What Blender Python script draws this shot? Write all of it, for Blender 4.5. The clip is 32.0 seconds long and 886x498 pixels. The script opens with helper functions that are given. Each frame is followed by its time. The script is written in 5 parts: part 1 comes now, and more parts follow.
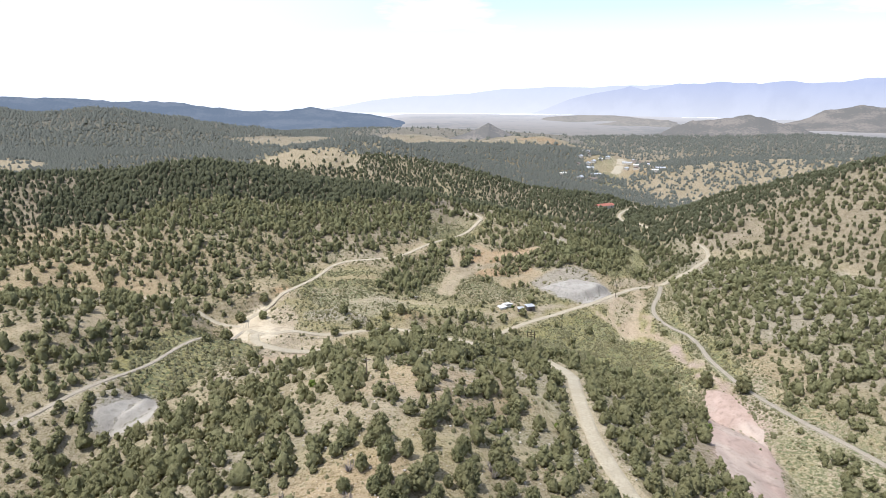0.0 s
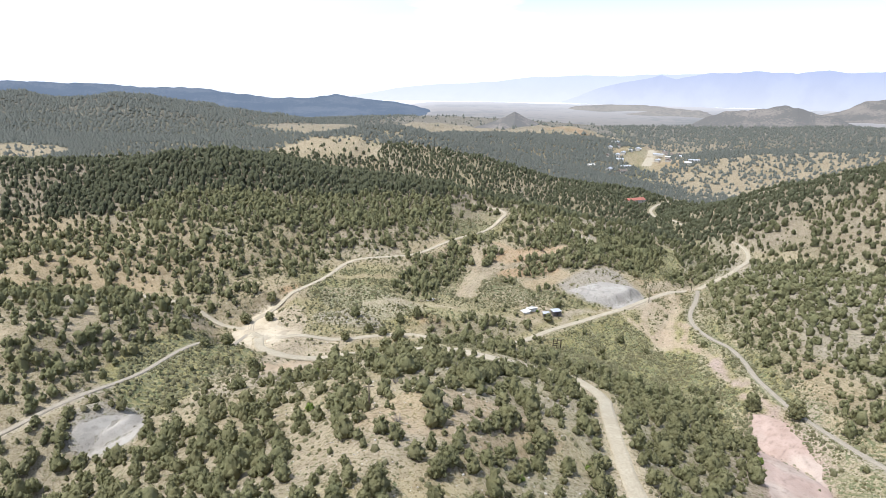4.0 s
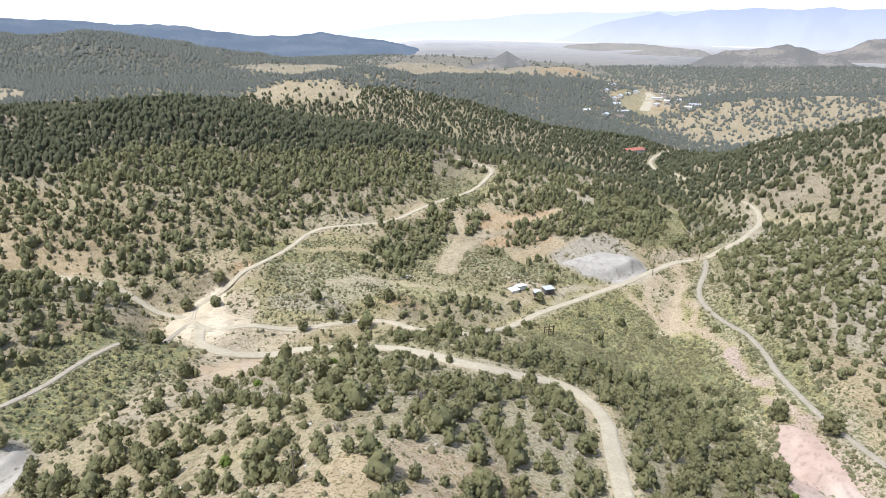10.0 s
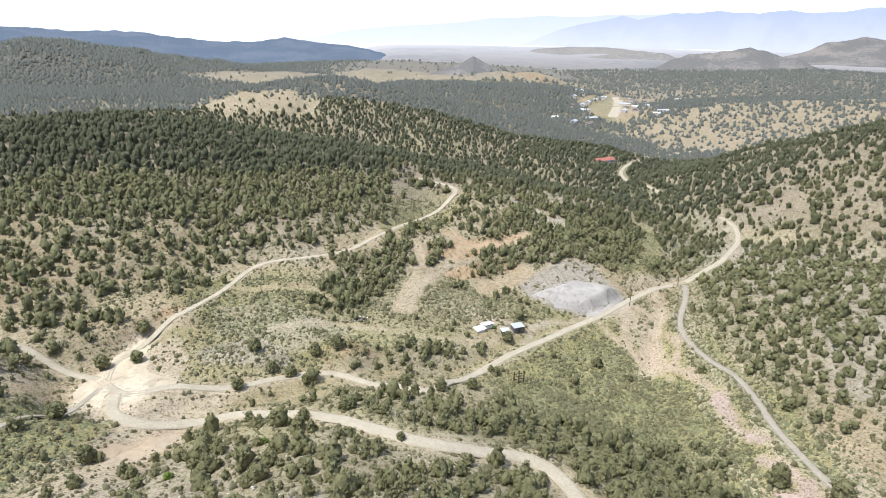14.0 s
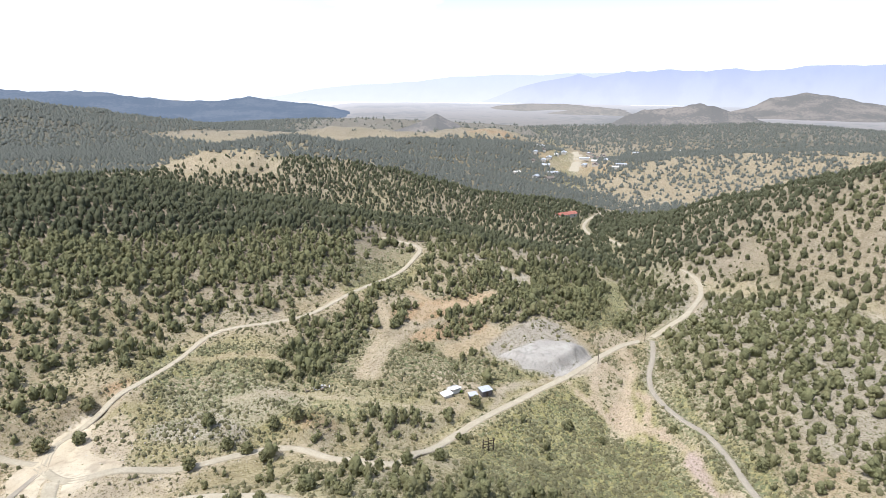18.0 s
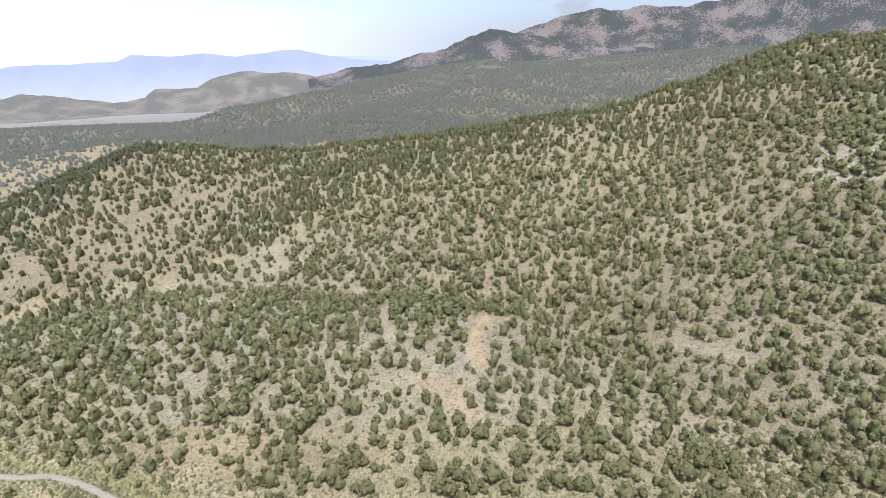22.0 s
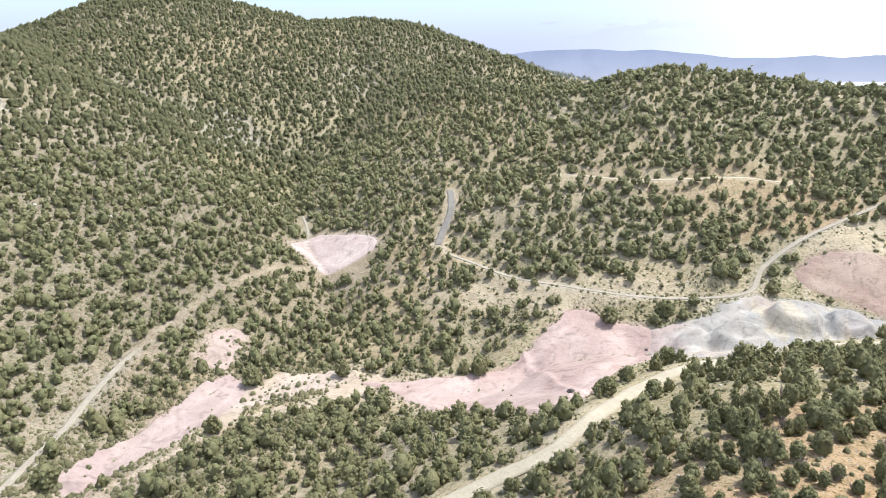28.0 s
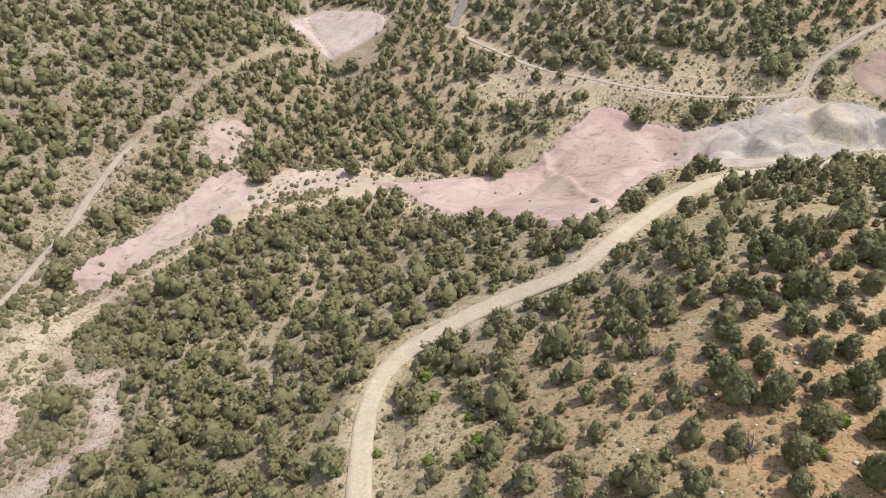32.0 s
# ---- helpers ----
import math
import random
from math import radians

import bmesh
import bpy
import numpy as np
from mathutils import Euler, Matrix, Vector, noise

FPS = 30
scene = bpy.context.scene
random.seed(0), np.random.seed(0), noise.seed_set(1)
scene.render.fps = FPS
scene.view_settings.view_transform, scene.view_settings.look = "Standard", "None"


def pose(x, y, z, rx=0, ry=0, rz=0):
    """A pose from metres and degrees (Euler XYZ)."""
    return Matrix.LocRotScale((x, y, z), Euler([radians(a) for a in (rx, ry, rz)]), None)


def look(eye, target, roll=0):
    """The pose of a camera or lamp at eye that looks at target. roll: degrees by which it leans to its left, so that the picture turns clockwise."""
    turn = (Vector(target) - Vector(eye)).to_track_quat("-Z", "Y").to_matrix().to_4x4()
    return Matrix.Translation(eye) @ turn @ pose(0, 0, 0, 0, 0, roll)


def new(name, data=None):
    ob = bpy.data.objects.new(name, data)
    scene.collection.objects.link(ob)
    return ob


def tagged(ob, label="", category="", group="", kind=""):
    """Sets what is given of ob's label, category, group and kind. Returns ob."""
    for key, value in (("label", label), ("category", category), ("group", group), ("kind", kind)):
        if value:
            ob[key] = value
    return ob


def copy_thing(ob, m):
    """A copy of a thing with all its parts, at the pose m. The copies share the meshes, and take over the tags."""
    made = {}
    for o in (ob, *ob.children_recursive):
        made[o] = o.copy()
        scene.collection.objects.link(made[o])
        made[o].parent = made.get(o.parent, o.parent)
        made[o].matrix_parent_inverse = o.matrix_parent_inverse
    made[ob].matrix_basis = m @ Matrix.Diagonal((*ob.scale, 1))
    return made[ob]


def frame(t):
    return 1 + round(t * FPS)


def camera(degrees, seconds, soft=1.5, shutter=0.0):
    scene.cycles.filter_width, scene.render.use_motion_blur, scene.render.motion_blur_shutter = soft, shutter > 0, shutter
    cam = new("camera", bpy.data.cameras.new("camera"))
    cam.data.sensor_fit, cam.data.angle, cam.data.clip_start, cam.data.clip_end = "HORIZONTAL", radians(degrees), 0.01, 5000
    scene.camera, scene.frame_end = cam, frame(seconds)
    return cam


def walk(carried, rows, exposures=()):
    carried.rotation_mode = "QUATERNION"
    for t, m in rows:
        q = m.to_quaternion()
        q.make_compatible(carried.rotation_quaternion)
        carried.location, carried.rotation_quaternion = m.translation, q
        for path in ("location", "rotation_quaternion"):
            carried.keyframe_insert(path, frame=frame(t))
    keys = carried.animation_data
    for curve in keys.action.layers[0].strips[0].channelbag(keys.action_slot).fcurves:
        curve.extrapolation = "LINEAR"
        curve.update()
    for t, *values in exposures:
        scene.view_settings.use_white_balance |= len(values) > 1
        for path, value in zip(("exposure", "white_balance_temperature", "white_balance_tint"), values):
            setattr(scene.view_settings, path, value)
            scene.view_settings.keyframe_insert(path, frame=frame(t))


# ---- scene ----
cam = camera(71.01, 32.0, soft=0.5)


def view(x, y, z, turn, tilt, lean):
    """The camera at x, y, z: degrees turned right of north, tilted down, leaning right."""
    return pose(x, y, z, 90 - tilt, 0, -turn) @ pose(0, 0, 0, 0, 0, -lean)


walk(cam, [
    (0.0, view(-4.41, 4.31, 99.27, 1.00, 14.49, -0.44)),
    (0.5, view(-4.06, 7.12, 99.16, 0.54, 14.59, -0.43)),
    (1.0, view(-3.75, 9.97, 99.06, -0.01, 14.66, -0.50)),
    (1.5, view(-3.46, 12.91, 98.98, -0.34, 14.72, -0.52)),
    (2.0, view(-3.13, 15.96, 98.91, -0.63, 14.73, -0.58)),
    (2.5, view(-2.79, 19.09, 98.81, -0.91, 14.75, -0.67)),
    (4.5, view(-2.26, 31.78, 98.43, -1.26, 16.66, -0.82)),
    (5.0, view(-2.02, 35.84, 98.30, -1.08, 21.14, -0.88)),
    (5.5, view(-1.66, 39.78, 98.20, -0.97, 21.05, -0.86)),
    (6.0, view(-1.18, 43.72, 98.17, -0.83, 21.02, -0.90)),
    (6.5, view(-0.59, 47.58, 98.15, -0.73, 21.02, -0.85)),
    (7.0, view(0.01, 51.40, 98.12, -0.58, 20.99, -0.84)),
    (7.5, view(0.61, 55.07, 98.05, -0.47, 20.98, -0.81)),
    (8.0, view(1.15, 58.62, 97.98, -0.46, 20.96, -0.83)),
    (8.5, view(1.68, 62.00, 97.97, -0.48, 20.94, -0.86)),
    (9.0, view(2.21, 65.42, 98.07, -0.34, 20.89, -0.84)),
    (9.5, view(2.80, 68.90, 98.33, -0.35, 20.87, -0.86)),
    (10.0, view(3.47, 72.65, 98.71, -0.36, 20.83, -0.89)),
    (10.5, view(4.23, 76.58, 99.02, 2.67, 20.78, -0.65)),
    (11.0, view(5.05, 80.49, 99.39, 2.93, 20.77, -0.62)),
    (11.5, view(5.86, 84.27, 99.72, 2.79, 20.74, -0.63)),
    (12.0, view(6.67, 88.05, 100.01, 2.45, 20.69, -0.61)),
    (12.5, view(7.50, 91.92, 100.26, 2.30, 20.69, -0.61)),
    (13.0, view(8.28, 95.95, 100.50, 2.23, 20.64, -0.62)),
    (13.5, view(8.92, 99.88, 100.75, 2.26, 20.58, -0.62)),
    (14.0, view(9.39, 103.42, 101.13, 2.39, 20.46, -0.67)),
    (14.5, view(9.74, 106.34, 101.51, 2.66, 20.42, -0.66)),
    (16.5, view(9.69, 109.28, 102.86, 2.89, 17.08, -0.75)),
    (17.0, view(10.18, 108.85, 102.84, 2.56, 15.59, -0.71)),
    (17.5, view(10.67, 108.68, 102.90, 2.35, 15.60, -0.64)),
    (18.0, view(11.06, 108.89, 103.03, 5.53, 15.55, -0.39)),
    (18.5, view(11.30, 109.34, 103.05, 11.48, 15.56, 0.10)),
    (19.0, view(11.68, 109.79, 102.89, 15.84, 15.57, 0.35)),
    (19.5, view(12.29, 110.23, 102.53, 20.48, 15.61, 0.74)),
    (20.0, view(13.01, 110.80, 101.94, 27.98, 15.70, 1.06)),
    (20.5, view(13.56, 111.68, 101.19, 37.70, 15.85, 1.49)),
    (21.0, view(14.00, 112.79, 100.43, 49.88, 16.05, 1.89)),
    (21.5, view(14.67, 113.81, 99.88, 58.51, 16.30, 1.98)),
    (22.0, view(16.10, 114.85, 99.71, 67.85, 16.63, 2.31)),
    (22.5, view(17.70, 115.51, 99.40, 77.32, 17.01, 2.51)),
    (23.0, view(19.34, 116.09, 98.87, 89.69, 17.46, 2.50)),
    (23.5, view(21.08, 116.59, 98.14, 101.12, 17.73, 2.73)),
    (24.0, view(22.47, 116.63, 97.30, 111.43, 17.82, 2.55)),
    (24.5, view(23.80, 116.69, 96.48, 121.77, 17.87, 2.39)),
    (25.0, view(25.09, 116.77, 95.75, 132.05, 17.85, 2.10)),
    (25.5, view(26.23, 116.92, 95.14, 138.64, 17.71, 1.80)),
    (26.0, view(27.28, 117.12, 94.62, 143.82, 17.48, 1.57)),
    (26.5, view(28.38, 117.33, 94.17, 148.79, 17.26, 1.26)),
    (28.5, view(33.05, 118.89, 93.88, 162.90, 16.71, 0.62)),
    (29.0, view(34.14, 117.88, 94.04, 161.71, 18.80, 0.35)),
    (29.5, view(35.10, 116.48, 94.14, 160.67, 24.34, 0.12)),
    (30.0, view(36.14, 114.54, 94.22, 160.51, 30.42, 0.03)),
    (30.5, view(37.13, 112.31, 94.33, 160.48, 36.88, -0.07)),
    (31.0, view(38.11, 109.76, 94.42, 160.91, 37.21, -0.13)),
    (31.5, view(39.09, 107.27, 94.50, 161.00, 37.11, -0.21)),
    (32.0, view(40.11, 104.80, 94.54, 160.95, 36.94, -0.32)),
], exposures=((0, 0.45, 6200, 11), (5, 0.53, 6100, 10), (13, 0.61, 6090, 10), (17, 0.60, 6140, 11), (20, 0.43, 6150, 11), (22, 0.52, 6150, 10), (23, 0.74, 6180, 9), (24, 0.86, 6120, 9), (26, 0.82, 6120, 9), (29, 0.92, 6220, 9), (31, 0.62, 6640, 11), (32, 0.5, 6690, 12)))

# ---------------------------------------------------------------- light
SUN_AZ, SUN_EL = 238.0, 64.0


def build_light():
    w = bpy.data.worlds.new("sky")
    scene.world = w
    w.use_nodes = True
    nt = w.node_tree
    bg = nt.nodes["Background"]
    sky = nt.nodes.new("ShaderNodeTexSky")
    sky.sky_type, sky.sun_disc = "NISHITA", False
    sky.sun_elevation, sky.sun_rotation = radians(SUN_EL), radians(SUN_AZ)
    sky.altitude, sky.air_density, sky.dust_density = 2000, 1.0, 2.5
    co = nt.nodes.new("ShaderNodeTexCoord")
    mp = nt.nodes.new("ShaderNodeMapping")
    mp.inputs["Scale"].default_value = (1, 1, 4.5)
    nt.links.new(co.outputs["Generated"], mp.inputs["Vector"])
    n = nt.nodes.new("ShaderNodeTexNoise")
    n.inputs["Scale"].default_value, n.inputs["Detail"].default_value, n.inputs["Roughness"].default_value = 3.2, 8, 0.6
    nt.links.new(mp.outputs["Vector"], n.inputs["Vector"])
    r = nt.nodes.new("ShaderNodeMapRange")
    r.inputs[1].default_value, r.inputs[2].default_value = 0.47, 0.64
    nt.links.new(n.outputs["Fac"], r.inputs[0])
    # milky air low over the horizon
    sep = nt.nodes.new("ShaderNodeSeparateXYZ")
    nt.links.new(co.outputs["Generated"], sep.inputs[0])
    low = nt.nodes.new("ShaderNodeMapRange")
    low.interpolation_type = "SMOOTHSTEP"
    low.inputs[1].default_value, low.inputs[2].default_value = 0.02, 0.19
    low.inputs[3].default_value, low.inputs[4].default_value = 1.0, 0.0
    nt.links.new(sep.outputs[2], low.inputs[0])
    top = nt.nodes.new("ShaderNodeMath")
    top.operation = "MAXIMUM"
    nt.links.new(r.outputs[0], top.inputs[0])
    nt.links.new(low.outputs[0], top.inputs[1])
    mx = nt.nodes.new("ShaderNodeMix")
    mx.data_type = "RGBA"
    # the air is bluer and dimmer away from the sun, in the south-east
    away = nt.nodes.new("ShaderNodeVectorMath")
    away.operation = "DOT_PRODUCT"
    away.inputs[1].default_value = (0.7, -0.5, 0)
    nt.links.new(co.outputs["Generated"], away.inputs[0])
    dim = nt.nodes.new("ShaderNodeMapRange")
    dim.interpolation_type = "SMOOTHSTEP"
    dim.inputs[1].default_value, dim.inputs[2].default_value = 0.1, 0.65
    nt.links.new(away.outputs["Value"], dim.inputs[0])
    air = nt.nodes.new("ShaderNodeMix")
    air.data_type = "RGBA"
    air.inputs[6].default_value, air.inputs[7].default_value = (5.55, 5.85, 6.5, 1), (2.6, 2.8, 3.4, 1)
    nt.links.new(dim.outputs[0], air.inputs[0])
    nt.links.new(air.outputs[2], mx.inputs[7])
    # whiter glare towards the sun's side, in the west
    west = nt.nodes.new("ShaderNodeMapRange")
    west.interpolation_type = "SMOOTHSTEP"
    west.inputs[1].default_value, west.inputs[2].default_value = 0.45, -0.45
    west.inputs[3].default_value, west.inputs[4].default_value = 0.0, 0.9
    nt.links.new(sep.outputs[0], west.inputs[0])
    both = nt.nodes.new("ShaderNodeMath")
    both.operation = "MAXIMUM"
    nt.links.new(top.outputs[0], both.inputs[0])
    nt.links.new(west.outputs[0], both.inputs[1])
    veil = nt.nodes.new("ShaderNodeMath")
    veil.operation = "MAXIMUM"
    veil.inputs[1].default_value = 0.4
    nt.links.new(both.outputs[0], veil.inputs[0])
    nt.links.new(veil.outputs[0], mx.inputs[0])
    nt.links.new(sky.outputs["Color"], mx.inputs[6])
    nt.links.new(mx.outputs[2], bg.inputs["Color"])
    bg.inputs["Strength"].default_value = 0.15
    sun = new("sun", bpy.data.lights.new("sun", "SUN"))
    sun.data.energy, sun.data.angle, sun.data.color = 3.55, radians(0.53), (1.0, 0.95, 0.88)
    a, e = radians(SUN_AZ), radians(SUN_EL)
    d = Vector((math.sin(a) * math.cos(e), math.cos(a) * math.cos(e), math.sin(e)))
    sun.matrix_world = look(d * 300 + Vector((0, 0, 0)), (0, 0, 0))


build_light()


# ---------------------------------------------------------------- materials
def mat(name):
    m = bpy.data.materials.new(name)
    m.use_nodes = True
    nt = m.node_tree
    return m, nt, nt.nodes["Principled BSDF"]


def mix_col(nt, fac, a, b, mode="MIX"):
    n = nt.nodes.new("ShaderNodeMix")
    n.data_type, n.blend_type = "RGBA", mode
    for sock, val in ((n.inputs[0], fac), (n.inputs[6], a), (n.inputs[7], b)):
        if hasattr(val, "default_value"):
            nt.links.new(val, sock)
        else:
            sock.default_value = val if not isinstance(val, tuple) else (*val, 1)
    return n.outputs[2]


def noise_fac(nt, scale, lo, hi, detail=4, rough=0.6):
    co = nt.nodes.new("ShaderNodeTexCoord")
    n = nt.nodes.new("ShaderNodeTexNoise")
    n.inputs["Scale"].default_value, n.inputs["Detail"].default_value, n.inputs["Roughness"].default_value = scale, detail, rough
    nt.links.new(co.outputs["Object"], n.inputs["Vector"])
    r = nt.nodes.new("ShaderNodeMapRange")
    r.inputs[1].default_value, r.inputs[2].default_value = lo, hi
    nt.links.new(n.outputs["Fac"], r.inputs[0])
    return r.outputs[0]


def bump(nt, bsdf, fac, strength, dist):
    b = nt.nodes.new("ShaderNodeBump")
    b.inputs["Strength"].default_value, b.inputs["Distance"].default_value = strength, dist
    nt.links.new(fac, b.inputs["Height"])
    nt.links.new(b.outputs["Normal"], bsdf.inputs["Normal"])


def plain(name, a, b, scale=2.0, rough=0.9, metal=0.0, bumpy=0.0):
    """Two tones broken up by noise at two scales."""
    m, nt, bs = mat(name)
    c = mix_col(nt, noise_fac(nt, scale, 0.35, 0.65), a, b)
    c = mix_col(nt, noise_fac(nt, scale * 7, 0.4, 0.75), c, tuple(v * 0.8 for v in a))
    nt.links.new(c, bs.inputs["Base Color"])
    bs.inputs["Roughness"].default_value, bs.inputs["Metallic"].default_value = rough, metal
    if bumpy:
        bump(nt, bs, noise_fac(nt, scale * 5, 0.2, 0.8), 0.6, bumpy)
    return m


def soil_material():
    """Bare ground; the kind of soil comes from the mesh, pebbles and dry grass from noise."""
    m, nt, bs = mat("soil")
    at = nt.nodes.new("ShaderNodeAttribute")
    at.attribute_name = "soil"
    c = at.outputs["Color"]
    c = mix_col(nt, noise_fac(nt, 0.045, 0.38, 0.7, 6), c, (0.85, 0.84, 0.83), "MULTIPLY")
    c = mix_col(nt, noise_fac(nt, 0.35, 0.45, 0.72, 5), c, (0.72, 0.70, 0.68), "MULTIPLY")
    # dry grass tufts, gravel, pale stones
    c = mix_col(nt, noise_fac(nt, 0.8, 0.56, 0.64, 4), c, (0.62, 0.64, 0.50), "MULTIPLY")
    c = mix_col(nt, noise_fac(nt, 2.1, 0.57, 0.64, 3), c, (0.58, 0.57, 0.48), "MULTIPLY")
    # low scrub, as thick as the mesh says
    raw = noise_fac(nt, 0.75, 0.0, 1.0, 3, 0.65)
    add = nt.nodes.new("ShaderNodeMath")
    add.operation = "MULTIPLY_ADD"
    add.inputs[1].default_value = 0.22
    nt.links.new(at.outputs["Alpha"], add.inputs[0])
    nt.links.new(raw, add.inputs[2])
    thick = nt.nodes.new("ShaderNodeMapRange")
    thick.inputs[1].default_value, thick.inputs[2].default_value = 0.66, 0.73
    nt.links.new(add.outputs[0], thick.inputs[0])
    c = mix_col(nt, thick.outputs[0], c, mix_col(nt, noise_fac(nt, 0.2, 0.4, 0.6, 2), (0.125, 0.135, 0.068), (0.185, 0.18, 0.10)))
    c = mix_col(nt, noise_fac(nt, 3.1, 0.65, 0.70, 2), c, (0.50, 0.45, 0.385))
    c = mix_col(nt, noise_fac(nt, 1.5, 0.585, 0.625, 2), c, (0.56, 0.54, 0.47), "MULTIPLY")
    c = mix_col(nt, noise_fac(nt, 1.15, 0.60, 0.66, 2), c, (1.2, 1.18, 1.15), "MULTIPLY")
    nt.links.new(c, bs.inputs["Base Color"])
    bs.inputs["Roughness"].default_value = 0.95
    bs.inputs["Specular IOR Level"].default_value = 0.15
    bump(nt, bs, noise_fac(nt, 0.9, 0.2, 0.8, 6, 0.7), 0.5, 0.5)
    return m


def foliage(name, dark, light, tip, clump=1.7):
    """Leafage in small clumps: lighter new growth, yellowish tips, and dark growth that also paints in the shaded gaps.
    """
    m, nt, bs = mat(name)
    g = nt.nodes.new("ShaderNodeNewGeometry")
    o = nt.nodes.new("ShaderNodeObjectInfo")

    def grain(scale, lo, hi, detail):
        n, r = nt.nodes.new("ShaderNodeTexNoise"), nt.nodes.new("ShaderNodeMapRange")
        n.inputs["Scale"].default_value, n.inputs["Detail"].default_value, n.inputs["Roughness"].default_value = scale, detail, 0.6
        r.inputs[1].default_value, r.inputs[2].default_value = lo, hi
        nt.links.new(g.outputs["Position"], n.inputs["Vector"])
        nt.links.new(n.outputs["Fac"], r.inputs[0])
        return r.outputs[0]
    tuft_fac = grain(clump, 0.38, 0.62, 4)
    # dark noise puts the shade of gaps between tufts into the colour
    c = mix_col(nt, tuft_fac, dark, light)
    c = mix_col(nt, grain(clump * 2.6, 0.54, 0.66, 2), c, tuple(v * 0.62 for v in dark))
    half = nt.nodes.new("ShaderNodeMath")
    half.operation = "MULTIPLY"
    half.inputs[1].default_value = 0.7
    nt.links.new(g.outputs["Random Per Island"], half.inputs[0])
    c = mix_col(nt, half.outputs[0], c, light)
    c = mix_col(nt, grain(0.12, 0.42, 0.68, 2), c, tip)
    r = nt.nodes.new("ShaderNodeMapRange")
    r.inputs[3].default_value, r.inputs[4].default_value = 0.0, 0.45
    nt.links.new(o.outputs["Random"], r.inputs[0])
    c = mix_col(nt, r.outputs[0], c, tip)
    nt.links.new(c, bs.inputs["Base Color"])
    bs.inputs["Roughness"].default_value = 0.8
    bs.inputs["Specular IOR Level"].default_value = 0.2
    bump(nt, bs, grain(clump * 1.5, 0.25, 0.75, 3), 1.0, 0.45 / clump)
    # light through the thin sprays
    tr = nt.nodes.new("ShaderNodeBsdfTranslucent")
    nt.links.new(c, tr.inputs["Color"])
    sh = nt.nodes.new("ShaderNodeMixShader")
    sh.inputs[0].default_value = 0.36
    nt.links.new(bs.outputs[0], sh.inputs[1])
    nt.links.new(tr.outputs[0], sh.inputs[2])
    nt.links.new(sh.outputs[0], nt.nodes["Material Output"].inputs["Surface"])
    return m


def pad_material():
    """Bare washed tailings: smooth sand with streaks, rills and scattered grit."""
    m, nt, bs = mat("tailings_sand")
    at = nt.nodes.new("ShaderNodeAttribute")
    at.attribute_name = "soil"
    c = at.outputs["Color"]
    c = mix_col(nt, noise_fac(nt, 0.10, 0.40, 0.68, 6), c, (0.86, 0.84, 0.83), "MULTIPLY")
    c = mix_col(nt, noise_fac(nt, 0.55, 0.52, 0.70, 6, 0.7), c, (0.82, 0.80, 0.79), "MULTIPLY")
    c = mix_col(nt, noise_fac(nt, 2.6, 0.60, 0.68, 3), c, (0.74, 0.72, 0.70), "MULTIPLY")
    nt.links.new(c, bs.inputs["Base Color"])
    bs.inputs["Roughness"].default_value = 0.95
    bs.inputs["Specular IOR Level"].default_value = 0.15
    bump(nt, bs, noise_fac(nt, 0.5, 0.2, 0.8, 8, 0.65), 0.5, 0.6)
    return m


M_SOIL = soil_material()
M_PAD = pad_material()
M_ROAD = plain("packed_dirt_road", (0.357, 0.312, 0.228), (0.42, 0.37, 0.276), 0.25, 0.95, 0, 0.08)
M_GREY_ROAD = plain("grey_gravel_track", (0.285, 0.25, 0.195), (0.345, 0.305, 0.24), 0.3, 0.95, 0, 0.08)
M_DARK_ROAD = plain("dark_gravel_track", (0.165, 0.15, 0.13), (0.215, 0.2, 0.175), 0.4, 0.95, 0, 0.08)
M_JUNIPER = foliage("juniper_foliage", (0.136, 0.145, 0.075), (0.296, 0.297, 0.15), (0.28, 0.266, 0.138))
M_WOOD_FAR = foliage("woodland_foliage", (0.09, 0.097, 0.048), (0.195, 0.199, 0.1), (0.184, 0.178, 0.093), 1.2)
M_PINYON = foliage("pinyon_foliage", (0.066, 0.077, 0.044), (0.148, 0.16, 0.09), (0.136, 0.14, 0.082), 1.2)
# distant trees: haze is mixed into this bluer, paler leaf colour
M_HAZED_FOREST = foliage("haze_tinted_foliage", (0.098, 0.112, 0.105), (0.186, 0.2, 0.176), (0.174, 0.184, 0.158), 0.6)
M_BUSH = foliage("bush_foliage", (0.10, 0.16, 0.03), (0.17, 0.24, 0.05), (0.2, 0.25, 0.06))
M_SAGE = foliage("sagebrush", (0.13, 0.133, 0.07), (0.25, 0.243, 0.138), (0.24, 0.218, 0.12), 3.0)
M_DEAD = plain("bare_grey_twigs", (0.22, 0.19, 0.17), (0.33, 0.29, 0.27), 3, 0.9)
M_BARK = plain("juniper_bark", (0.13, 0.10, 0.08), (0.24, 0.19, 0.15), 6, 0.95, 0, 0.03)


# ---------------------------------------------------------------- landform
def sstep(a, b, x):
    t = np.clip((x - a) / (b - a), 0, 1)
    return t * t * (3 - 2 * t)


def segments(x, y, line):
    """For each piece of a polyline of (x, y, value): the distance to it and the value there."""
    for (x0, y0, v0), (x1, y1, v1) in zip(line[:-1], line[1:]):
        dx, dy = x1 - x0, y1 - y0
        t = np.clip(((x - x0) * dx + (y - y0) * dy) / (dx * dx + dy * dy), 0, 1)
        yield np.hypot(x - x0 - t * dx, y - y0 - t * dy), v0 + t * (v1 - v0)


